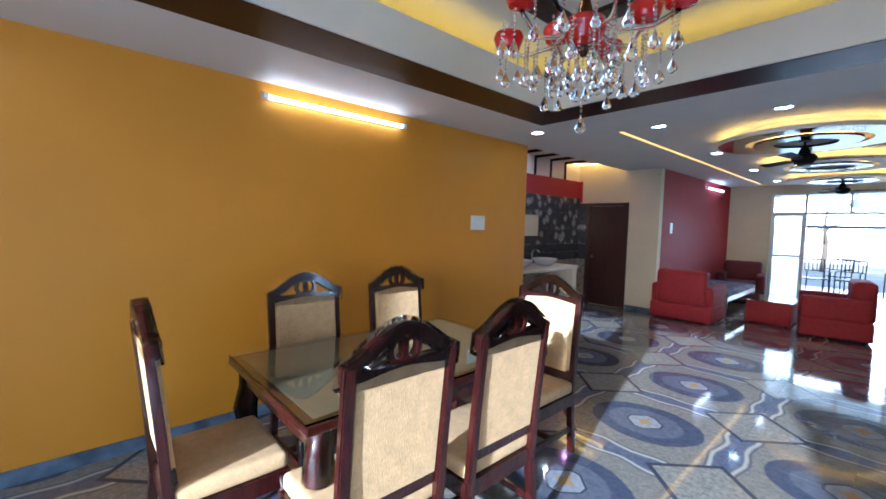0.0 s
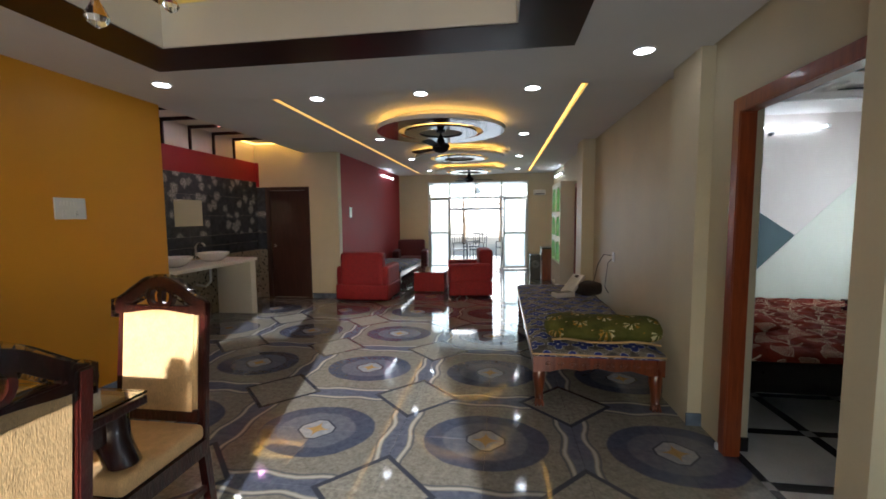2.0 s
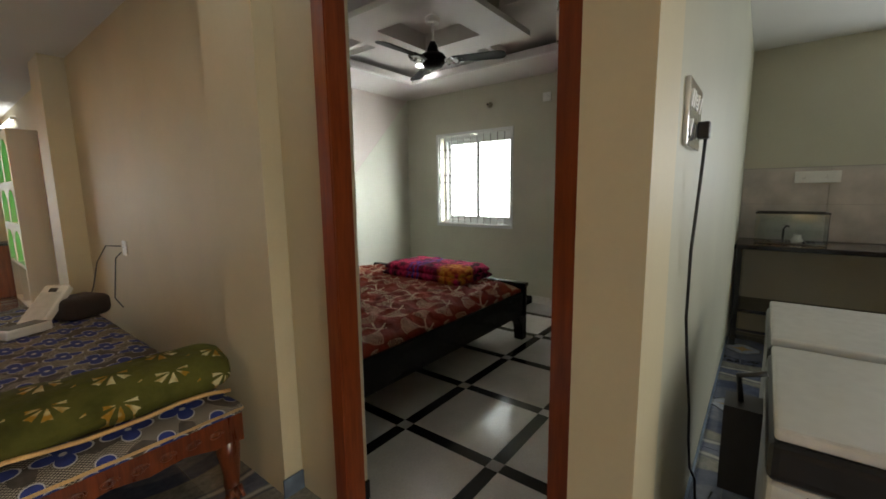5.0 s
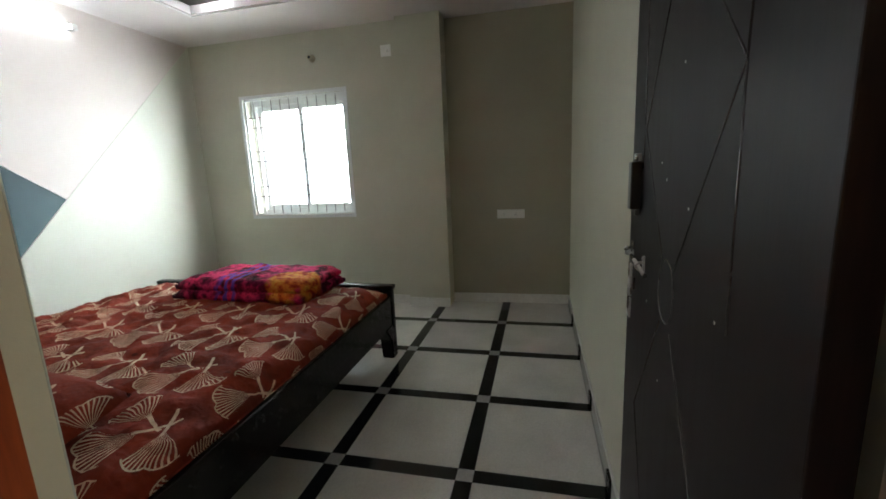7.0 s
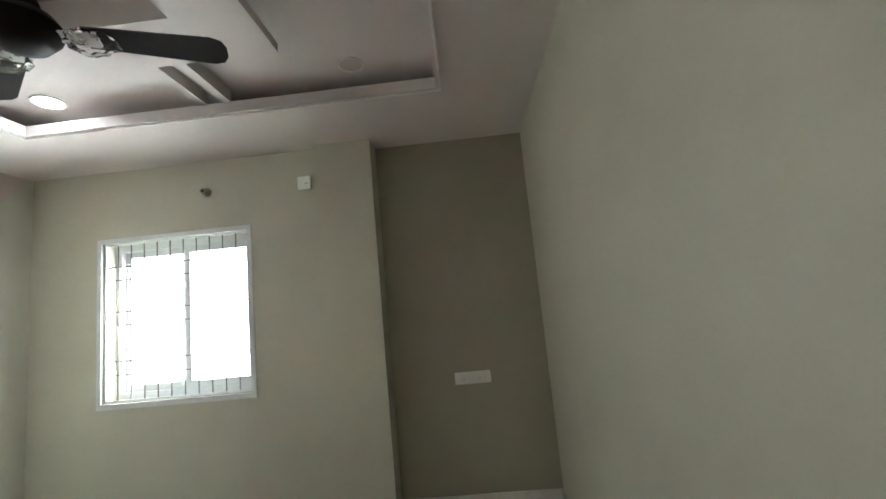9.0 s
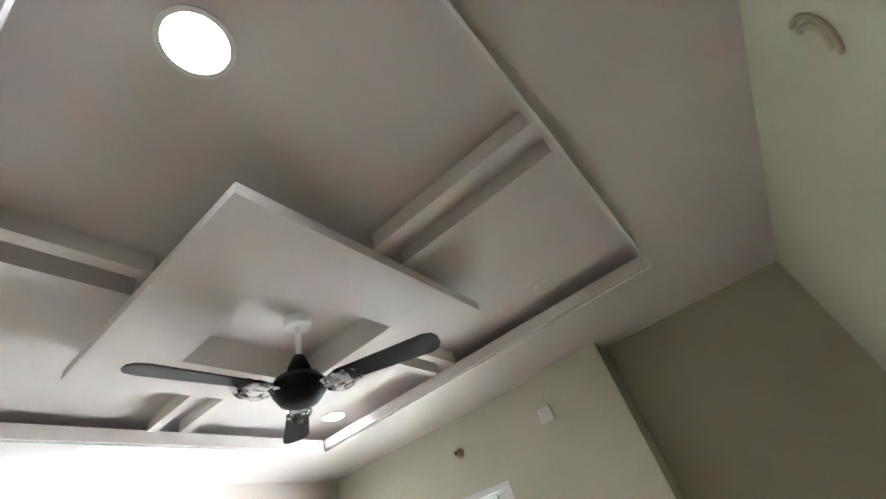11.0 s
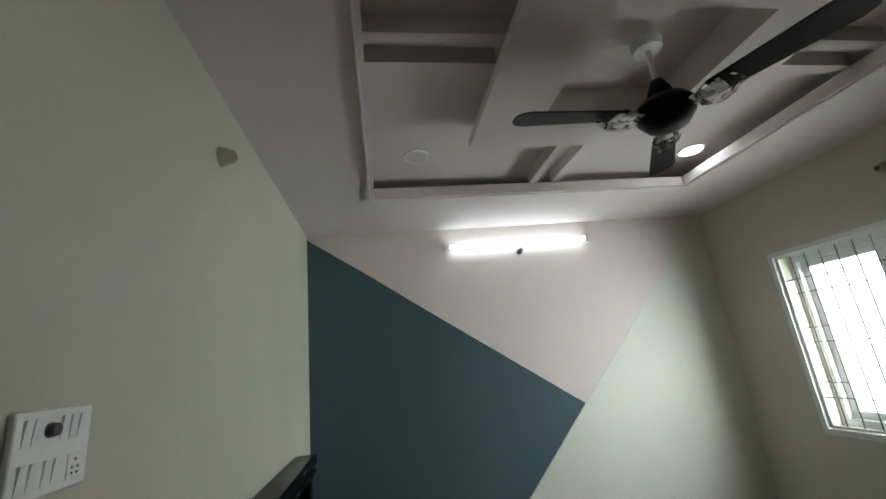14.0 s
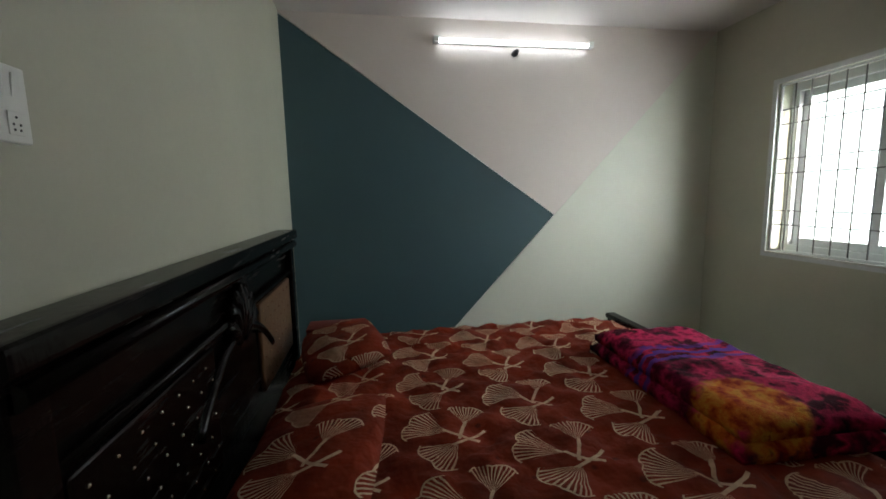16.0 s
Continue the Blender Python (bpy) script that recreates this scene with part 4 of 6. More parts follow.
def ceiling_rings(y, r, outer_mat):
    ob = thing("ceiling_rings", "round layered ceiling feature with hidden amber light", "ceiling feature", pose(-2.13, y, H), "round ceiling features")
    part("outer_ring", ring_mesh(r * 0.66, r * 0.985, -0.125, -0.10, n=72), outer_mat, ob)
    part("ring_edge", ring_mesh(r * 0.986, r, -0.128, -0.085, n=72), CREAM, ob, "cream painted rim")
    part("outer_glow", ring_mesh(r * 0.88, r * 0.92, -0.095, -0.085, n=72), LED_AMBER, ob, "hidden amber light strip")
    part("ring_hub", ring_mesh(r * 0.74, r * 0.78, -0.101, 0.0, n=48), CREAM, ob)
    part("inner_ring", ring_mesh(r * 0.34, r * 0.57, -0.14, -0.115, n=64), RING_DARK, ob, "dark inner ring")
    part("inner_glow", ring_mesh(r * 0.49, r * 0.52, -0.11, -0.10, n=64), LED_AMBER, ob, "hidden amber light strip")
    part("inner_hub", ring_mesh(r * 0.40, r * 0.44, -0.116, 0.0, n=48), CREAM, ob)
    part("centre_disc", lathe([(r * 0.28, -0.05), (r * 0.28, -0.001)], 48), CREAM, ob)
    return ob


ceiling_rings(2.50, 0.80, RING_BROWN)
# cream outer rings here: bright reflection on brown enamel, put into the colour
ceiling_rings(4.85, 0.80, CREAM)
ceiling_rings(7.15, 0.82, CREAM)


def ceiling_fan(x, y, z_hub, z_top, turns, label, mat, length=0.60, film=False):
    fan = thing("ceiling_fan", label, "fan", pose(x, y, 0), "ceiling fans")
    part("canopy", lathe([(0.055, z_top - 0.07), (0.06, z_top - 0.03), (0.02, z_top - 0.001)], 20), CEIL_WHITE if film else mat, fan)
    part("rod", lathe([(0.011, z_hub + 0.09), (0.011, z_top - 0.05)], 10), CEIL_WHITE if film else mat, fan)
    part("rod_cup", lathe([(0.055, z_hub + 0.045), (0.045, z_hub + 0.09), (0.022, z_hub + 0.14)], 18), mat, fan)
    smooth(part("motor", lathe([(0.03, z_hub - 0.075), (0.075, z_hub - 0.06), (0.105, z_hub - 0.02), (0.112, z_hub + 0.01), (0.09, z_hub + 0.04), (0.05, z_hub + 0.05)], 28), mat, fan))
    for a in turns:
        c, s = math.cos(radians(a)), math.sin(radians(a))
        rot = pose(0, 0, z_hub - 0.01, 0, 0, a) @ pose(0, 0, 0, -11 if film else 9, 0, 0)
        outline = [(0.17, -0.045), (length - 0.05, -0.062), (length - 0.015, -0.05), (length, -0.02), (length, 0.02), (length - 0.015, 0.05), (length - 0.05, 0.062), (0.17, 0.045)]
        bm = prism(outline, -0.003, 0.003, "z")
        bmesh.ops.transform(bm, matrix=rot, verts=bm.verts[:])
        blade = part("blade", bm, mat, fan)
        bm = prism([(0.08, -0.022), (0.21, -0.035), (0.21, 0.035), (0.08, 0.022)], -0.010, -0.004, "z")
        bmesh.ops.transform(bm, matrix=rot, verts=bm.verts[:])
        part("bracket", bm, STEEL if film else mat, blade, "steel blade bracket" if film else "")
        if film:
            bm = bmesh.new()
            bmesh.ops.create_icosphere(bm, subdivisions=3, radius=1.0)
            for v in bm.verts:
                k = 1 + 0.35 * noise.noise(v.co * 2.3 + Vector((a, 0, 0)))
                v.co = Vector((0.19 + v.co.x * 0.075 * k, v.co.y * 0.052 * k, -0.02 + v.co.z * 0.035 * k))
            bmesh.ops.transform(bm, matrix=rot, verts=bm.verts[:])
            part("film_wrap", bm, FILM, blade, "crumpled clear packing film")
    return fan


ceiling_fan(-2.13, 2.50, 2.36, 2.61, (20, 140, 260), "black three-blade ceiling fan under hall ceiling rings", BLADE, 0.55)
ceiling_fan(-2.13, 7.15, 2.36, 2.61, (10, 130, 250), "black three-blade ceiling fan under far ceiling rings", BLADE, 0.55)
ceiling_fan(1.825, 0.985, 2.46, 2.81, (178, 293, 56), "dark brown ceiling fan with packing film on brackets", BLADE, 0.60, True)

# ---- bedroom doorway ----
dr = tagged(new("door_1"), "open dark brown bedroom door in red-brown frame", "door", kind="structure")
bm = prism([(-0.955, 0.0), (-0.875, 0.0), (-0.875, 2.08), (-0.035, 2.08), (-0.035, 0.0), (0.045, 0.0), (0.045, 2.165), (-0.955, 2.165)], -0.02, 0.075, "x")
bmesh.ops.bevel(bm, geom=[e for e in bm.edges if e.calc_face_angle(0) > 0.9], offset=0.006, segments=2, affect="EDGES")
part("door_frame", bm, DOORFRAME, dr, "red-brown varnished door frame")
part("chipped_plaster", box(-0.03, 0.03, 0.03, 0.06, 0.0, 0.045, 0.008), CEIL_WHITE, dr, "chipped white plaster at frame foot")
leaf = part("door_leaf", box(0, 0.795, 0, 0.035, 0.008, 2.06, 0.002), LEAFWOOD, dr, "dark brown laminate door leaf with grooved diamonds")
leaf.matrix_world = pose(0.115, -0.855, 0, 0, 0, -1.8)
DULL = plain("dull_grey_metal", (0.22, 0.22, 0.21), 0.5, 0.8)
GROOVE = plain("dark_groove", (0.03, 0.022, 0.02), 0.25, spread=0.2, Coat_Weight=0.6)
for pts in ([(0.46, 0.975), (0.645, 1.225), (0.43, 1.52)], [(0.385, 0.975), (0.171, 1.255), (0.43, 1.52)], [(0.46, 0.86), (0.65, 0.58), (0.43, 0.20)], [(0.39, 0.86), (0.17, 0.57), (0.42, 0.20)],
            [(0.171, 1.255), (0.155, 1.60)], [(0.171, 1.255), (0.165, 0.95)], [(0.658, 1.235), (0.672, 1.50)], [(0.658, 1.215), (0.668, 1.14)], [(0.43, 1.52), (0.43, 1.88)]):
    part("groove", tube([(u, 0.0345, w) for u, w in pts], 0.0025, 6), GROOVE, leaf)
circ = [(0.43 + 0.048 * math.cos(k * math.pi / 12), 0.0345, 0.925 + 0.058 * math.sin(k * math.pi / 12)) for k in range(25)]
part("groove_ring", tube(circ, 0.0022, 6), GROOVE, leaf)
bolt = part("slide_bolt", tube([(0.55, 0.046, 0.922), (0.775, 0.046, 0.942)], 0.0045, 10), STEEL, leaf, "thin steel slide bolt")
part("bolt_collar", tube([(0.755, 0.046, 0.940), (0.762, 0.046, 0.941)], 0.0075, 10), STEEL, bolt)
for u, w in ((0.742, 0.939), (0.612, 0.928)):
    part("bolt_bracket", box(u - 0.009, u + 0.009, 0.035, 0.0385, w - 0.016, w + 0.026, 0.002), STEEL, bolt)
    part("bolt_loop", tube([(u, 0.036, w - 0.008), (u, 0.052, w - 0.006), (u, 0.054, w + 0.004), (u, 0.047, w + 0.009), (u, 0.036, w + 0.010)], 0.0035, 8), STEEL, bolt)
    part("screw", tube([(u, 0.0383, w + 0.019), (u, 0.0405, w + 0.019)], 0.004, 8), STEEL, bolt)
part("hasp", frame_prism([(0.652, 0.795), (0.690, 0.795), (0.682, 0.925), (0.648, 0.925)], [(0.666, 0.812), (0.677, 0.812), (0.674, 0.862), (0.664, 0.862)], 0.052, 0.055), STEEL, bolt, "slotted steel hasp tab")
part("keeper", box(0.700, 0.745, 0.035, 0.041, 0.850, 0.880, 0.003), GROOVE, leaf, "small black keeper plate")
# black body colour stands for the dark reflection in a chrome handle
lock = part("pull_handle", box(0.668, 0.700, 0.036, 0.060, 1.050, 1.158, 0.003), BLACK_PLASTIC, leaf, "pull handle with dark reflection painted black, steel edge")
part("steel_strip", box(0.7005, 0.716, 0.035, 0.040, 1.050, 1.158, 0.001), DULL, lock)
part("clip", box(0.683, 0.697, 0.035, 0.050, 1.160, 1.176, 0.003), STEEL, lock)
part("clip", box(0.684, 0.697, 0.035, 0.046, 1.034, 1.048, 0.003), DULL, lock)
for u, w in ((0.5, 1.15), (0.33, 1.08), (0.46, 1.12), (0.39, 1.3), (0.62, 0.62), (0.45, 0.74), (0.28, 0.55), (0.57, 0.86), (0.2, 0.95)):
    part("scuff", box(u, u + 0.003, 0.035, 0.0358, w, w + 0.004), CEIL_WHITE, leaf)
for piece in leaf.children:
    piece.location.z += 0.14
part("hinge", tube([(-0.004, 0.03, 1.75), (-0.004, 0.03, 1.87)], 0.008, 8), STEEL, leaf)
part("hinge", tube([(-0.004, 0.03, 0.25), (-0.004, 0.03, 0.37)], 0.008, 8), STEEL, leaf)

# washroom door
dw = tagged(new("door_2"), "closed dark brown washroom door in wooden frame", "door", kind="structure")
part("door_frame", prism([(-5.70, 0.0), (-5.63, 0.0), (-5.63, 1.99), (-4.92, 1.99), (-4.92, 0.0), (-4.85, 0.0), (-4.85, 2.05), (-5.70, 2.05)], 4.425, 4.59), BATHDOOR, dw)
wl = part("door_leaf", box(-5.625, -4.925, 4.47, 4.505, 0.008, 1.985, 0.002), BATHDOOR, dw)
part("knob", lathe([(0.012, -0.05), (0.024, -0.04), (0.024, -0.015), (0.01, 0.0)], 14, (-5.56, 4.455, 1.0)), STEEL, wl, "steel door knob")
# side door far down the hall
ds = tagged(new("door_3"), "closed red-brown side door in hall wall", "door", kind="structure")
part("door_frame", prism([(4.55, 0.0), (4.63, 0.0), (4.63, 2.0), (5.32, 2.0), (5.32, 0.0), (5.40, 0.0), (5.40, 2.08), (4.55, 2.08)], 0.0, 0.06, "x"), DOORFRAME, ds)
part("door_leaf", box(0.03, 0.059, 4.635, 5.315, 0.008, 1.995), DOORFRAME, ds)

# ---- switches, sockets, pipe stubs ----


def switch_plate(name, m, w, h, rows, label, box_mat=None):
    """Lies in local x and z, faces local -y."""
    ob = thing(name, label, "switch", m)
    part("plate", box(-w / 2, w / 2, -0.012, 0.0, -h / 2, h / 2, 0.005, 3), box_mat or WHITE_PLASTIC, ob)
    for z, xs, kind in rows:
        for x in xs:
            if kind == "socket":
                q = part("socket_face", box(x - 0.016, x + 0.016, -0.0145, -0.012, z - 0.02, z + 0.02, 0.001, 1), WHITE_PLASTIC, ob)
                for dx, dz in ((0, 0.010), (-0.007, -0.002), (0.007, -0.002), (-0.006, -0.011), (0.006, -0.011)):
                    bm = lathe([(0.0022, 0), (0.0022, 0.001)], 8)
                    bmesh.ops.transform(bm, matrix=pose(x + dx, -0.0145, z + dz, 90), verts=bm.verts[:])
                    part("pin_hole", bm, BLACK_PLASTIC, q)
            elif kind == "knob":
                bm = lathe([(0.012, 0.0), (0.010, 0.012)], 14)
                bmesh.ops.transform(bm, matrix=pose(x, -0.012, z, 90), verts=bm.verts[:])
                part("regulator_knob", bm, GREY_PLASTIC, ob)
            else:
                part("rocker", prism([(-0.012, z - 0.020), (-0.012, z + 0.020), (-0.017, z + 0.020), (-0.0125, z - 0.020)], x - 0.0075, x + 0.0075, "x"), WHITE_PLASTIC, ob)
    return ob


switch_plate("switch_board", pose(0.158, 0.556, 1.556, 0, 0, 90), 0.165, 0.13, [(0.032, (-0.06, -0.042, 0.016, 0.036, 0.056), "sw"), (0.032, (-0.014,), "knob"), (-0.032, (-0.06, -0.04, -0.012, 0.008), "sw"), (-0.032, (0.048,), "socket")], "white modular switch board on sage bedroom wall")
switch_plate("ac_socket", pose(3.61, 0.765, 2.43, 0, 0, -90), 0.10, 0.10, [(0.0, (0.02,), "socket"), (0.0, (-0.025,), "sw")], "white square socket plate high on bedroom wall")
switch_plate("low_socket", pose(3.74, -0.35, 0.885, 0, 0, -90), 0.26, 0.085, [(0.0, (-0.07, 0.05), "socket"), (0.0, (-0.02, 0.0, 0.09), "sw")], "white long socket plate in bedroom alcove")
switch_plate("hall_switch", pose(-4.70, 0.095, 1.578, 0, 0, 90), 0.235, 0.165, [(0.035, (-0.07, -0.045, -0.02, 0.005, 0.03), "sw"), (-0.035, (-0.06, -0.035), "sw"), (-0.035, (0.04,), "socket")], "white switch board on orange wall")
switch_plate("red_wall_switch", pose(-4.30, 5.05, 1.58, 0, 0, 90), 0.11, 0.20, [(0.05, (-0.02, 0.02), "sw"), (-0.04, (0.0,), "socket")], "white switch plate on red wall")
switch_plate("kitchen_socket", pose(0.335, -1.10, 1.562, 0, 0, 0), 0.23, 0.165, [(0.035, (-0.08, -0.05, 0.02, 0.07), "sw"), (0.035, (-0.01,), "socket"), (-0.035, (0.05, -0.07), "sw")], "film-covered white socket board on kitchen wall", plain("glossy_clear_covered_plate", (0.62, 0.62, 0.60), 0.1, spread=0.1, Coat_Weight=1.0))
switch_plate("wall_socket", pose(0.06, 2.83, 0.95, 0, 0, -90), 0.09, 0.12, [(0.02, (0.0,), "socket"), (-0.03, (-0.015, 0.015), "sw")], "small white wall socket above divan")
switch_plate("counter_socket", pose(3.87, -1.62, 1.46, 0, 0, -90), 0.30, 0.10, [(0.0, (-0.09, 0.06), "socket"), (0.0, (-0.03, 0.0), "sw")], "white socket plate on kitchen backsplash")
plug = thing("power_cable", "black appliance cable hanging from kitchen socket", "cable", pose(-0.045, 0, 0))
part("plug", box(0.39, 0.425, -1.145, -1.116, 1.505, 1.55, 0.006), BLACK_PLASTIC, plug)
part("cord", tube([(0.41, -1.135, 1.51), (0.415, -1.13, 1.40), (0.41, -1.12, 1.2), (0.43, -1.118, 1.0), (0.55, -1.118, 0.8), (0.66, -1.12, 0.62), (0.66, -1.125, 0.5), (0.72, -1.13, 0.36), (0.82, -1.14, 0.26), (0.80, -1.15, 0.16), (0.90, -1.17, 0.09), (1.02, -1.19, 0.10)], 0.0045, 8), BLACK_PLASTIC, plug)


def pipe_stub(m, label, mat):
    ob = thing("pipe_stub", label, "pipe", m)
    bm = lathe([(0.038, 0.0), (0.032, 0.02), (0.022, 0.055), (0.020, 0.056), (0.014, 0.052)], 18)
    bmesh.ops.transform(bm, matrix=pose(0, 0, 0, 90), verts=bm.verts[:])
    smooth(part("collar", bm, mat, ob))
    bm = lathe([(0.014, 0.050), (0.014, 0.054)], 14)
    bmesh.ops.transform(bm, matrix=pose(0, 0, 0, 90), verts=bm.verts[:])
    part("mouth", bm, BLACK_PLASTIC, ob)
    return ob


BEIGE_PVC = plain("beige_pvc", (0.42, 0.37, 0.26), 0.4)
pipe_stub(pose(3.61, 1.525, 2.44, 0, 0, -90), "short beige conduit stub over bedroom window", BEIGE_PVC)
pipe_stub(pose(0.158, 1.19, 2.435, 0, 0, 90), "short beige conduit stub on bedroom wall", BEIGE_PVC)
hole = thing("wall_ring", "white half ring cover on bedroom wall near ceiling", "pipe", pose(1.81, -0.90, 2.43))
for r in (0.045, 0.068):
    pts = [(r * math.cos(a), 0.004, r * math.sin(a)) for a in [radians(100 + 10 * k) for k in range(17)]]
    part("ring", tube(pts, 0.008, 6), BEIGE_PVC, hole)

# ---- kitchen ----
GRANITE = plain("black_granite", (0.010, 0.010, 0.011), 0.12, spread=0.5, scale=90)
kc = thing("kitchen_counter", "black granite kitchen counter on black supports", "counter", pose(0, 0, 0))
part("worktop", box(3.30, 3.897, -3.74, -1.103, 0.86, 0.90, 0.006), GRANITE, kc)
part("support", box(3.34, 3.89, -1.16, -1.115, 0.0, 0.86), GRANITE, kc)
part("support", box(3.34, 3.89, -2.45, -2.40, 0.0, 0.86), GRANITE, kc)
part("shelf", box(3.36, 3.89, -3.7, -1.16, 0.30, 0.33), GRANITE, kc)
SPLASH = plain("pale_grey_streaked_tile", (0.48, 0.45, 0.42), 0.15, spread=0.18, scale=5)
bs = tagged(part("backsplash", box(3.88, 3.899, -3.7, -1.102, 0.90, 1.55), GROUT), "pale grey backsplash behind kitchen counter", "backsplash", kind="structure")
for j in range(4):
    for i in range(2):
        part("wall_tile", box(3.872, 3.88, -1.105 - 0.60 * (j + 1) + 0.003, -1.105 - 0.60 * j, 0.905 + 0.32 * i, 0.905 + 0.32 * (i + 1) - 0.003, 0.001, 1), SPLASH, bs)
aq = thing("fish_tank", "small rectangular glass tank on kitchen counter", "fish tank", pose(3.60, -1.46, 0.90) @ Matrix.Diagonal((1.0, 0.78, 1.0, 1.0)))
for bm in (box(-0.13, 0.13, -0.30, -0.296, 0.004, 0.26), box(-0.13, 0.13, 0.296, 0.30, 0.004, 0.26), box(-0.13, -0.126, -0.296, 0.296, 0.004, 0.26), box(0.126, 0.13, -0.296, 0.296, 0.004, 0.26)):
    part("pane", bm, GLASS, aq)
part("base", box(-0.13, 0.13, -0.30, 0.30, 0.0, 0.004), BLACK_PLASTIC, aq)
part("rim", frame_prism(rect(-0.134, 0.134, -0.304, 0.304), rect(-0.12, 0.12, -0.29, 0.29), 0.255, 0.268, "z"), BLACK_PLASTIC, aq)
part("stand_ornament", tube([(0, 0.05, 0.005), (0, 0.05, 0.12), (0, 0.03, 0.15), (0, 0.0, 0.14)], 0.010, 8), BLACK_PLASTIC, aq)
part("ornament", lathe([(0.05, 0.005), (0.06, 0.03), (0.035, 0.06), (0.04, 0.08)], 12, (0.0, -0.07, 0)), CERAMIC, aq)
rng = random.Random(3)
for i in range(9):
    part("pebble", lathe([(0.004, 0.0), (0.018, 0.008), (0.010, 0.018)], 7, (rng.uniform(-0.08, 0.08), rng.uniform(-0.24, 0.24), 0.004)), GREY_PLASTIC, aq)

APPLIANCE = plain("white_enamel_appliance", (0.66, 0.65, 0.62), 0.22, spread=0.03)


def washer(x, y, top, label, w=0.58, d=0.62):
    ob = thing("washing_machine", label, "washing machine", pose(x, y, 0), "two white appliances in kitchen")
    part("body", box(-w / 2, w / 2, -d, 0, 0.04, top - 0.12, 0.02, 3), APPLIANCE, ob)
    part("black_band", box(-w / 2 - 0.004, w / 2 + 0.004, -d - 0.004, 0.004, top - 0.118, top - 0.03, 0.02, 3), BLACK_PLASTIC, ob, "black plastic band under lid")
    lid = part("lid", box(-w / 2 + 0.004, w / 2 - 0.004, -d + 0.004, -0.004, top - 0.029, top, 0.012, 3), APPLIANCE, ob)
    part("lid_grip", box(-0.12, 0.12, -d - 0.002, -d + 0.02, top - 0.028, top - 0.016, 0.003), GREY_PLASTIC, lid)
    part("panel_seam", box(-w / 2 - 0.001, -w / 2 + 0.002, -0.068, -0.064, 0.08, top - 0.13), GREY_PLASTIC, ob)
    for sx in (-1, 1):
        for yy in (-0.06, -d + 0.06):
            part("foot", lathe([(0.02, 0.0), (0.025, 0.042)], 10, (sx * (w / 2 - 0.06), yy, 0)), BLACK_PLASTIC, ob)
    return ob


washer(0.365, -1.32, 0.885, "white appliance with black band beside kitchen wall")
washer(1.01, -1.32, 0.885, "white appliance with black band behind first one")
bk = thing("drain_box", "black plastic box hung on appliance side", "box", pose(0.34, -1.313, 0.68))
part("box_body", prism([(-0.05, 0.13), (0.05, 0.13), (0.04, -0.12), (-0.03, -0.12)], 0.003, 0.085, "y"), BLACK_PLASTIC, bk)
part("hook", tube([(0, 0.05, 0.13), (0, 0.06, 0.2), (0, 0.0, 0.22)], 0.008, 6), BLACK_PLASTIC, bk)

# ---- divan in the hall ----


def quilt(w, d, h, seed, mat, name, parent, label="", n=26, amp=0.012):
    """A soft pad, origin at middle of its underside, with rolled edges and slight unevenness."""
    bm = bmesh.new()
    nx, ny = n, max(6, int(n * d / w))
    top = []
    for i in range(nx + 1):
        row = []
        for j in range(ny + 1):
            u, v = i / nx * 2 - 1, j / ny * 2 - 1
            edge = (1 - abs(u) ** 14) * (1 - abs(v) ** 14)
            z = h * (0.42 + 0.58 * edge) + amp * noise.noise(Vector((u * w * 5 + seed, v * d * 5, 0))) + amp * 0.4 * noise.noise(Vector((u * w * 17 + seed, v * d * 17, 3)))
            row.append(bm.verts.new((u * w / 2, v * d / 2, z)))
        top.append(row)
    for i in range(nx):
        for j in range(ny):
            f = bm.faces.new((top[i][j], top[i + 1][j], top[i + 1][j + 1], top[i][j + 1]))
            f.smooth = True
    border = [top[i][0] for i in range(nx + 1)] + [top[nx][j] for j in range(1, ny + 1)] + [top[i][ny] for i in range(nx - 1, -1, -1)] + [top[0][j] for j in range(ny - 1, 0, -1)]
    low = [bm.verts.new((v.co.x * 0.995, v.co.y * 0.995, 0)) for v in border]
    k = len(border)
    for i in range(k):
        f = bm.faces.new((border[i], low[i], low[(i + 1) % k], border[(i + 1) % k]))
        f.smooth = True
    bm.faces.new(low)
    bmesh.ops.recalc_face_normals(bm, faces=bm.faces[:])
    return part(name, bm, mat, parent, label)


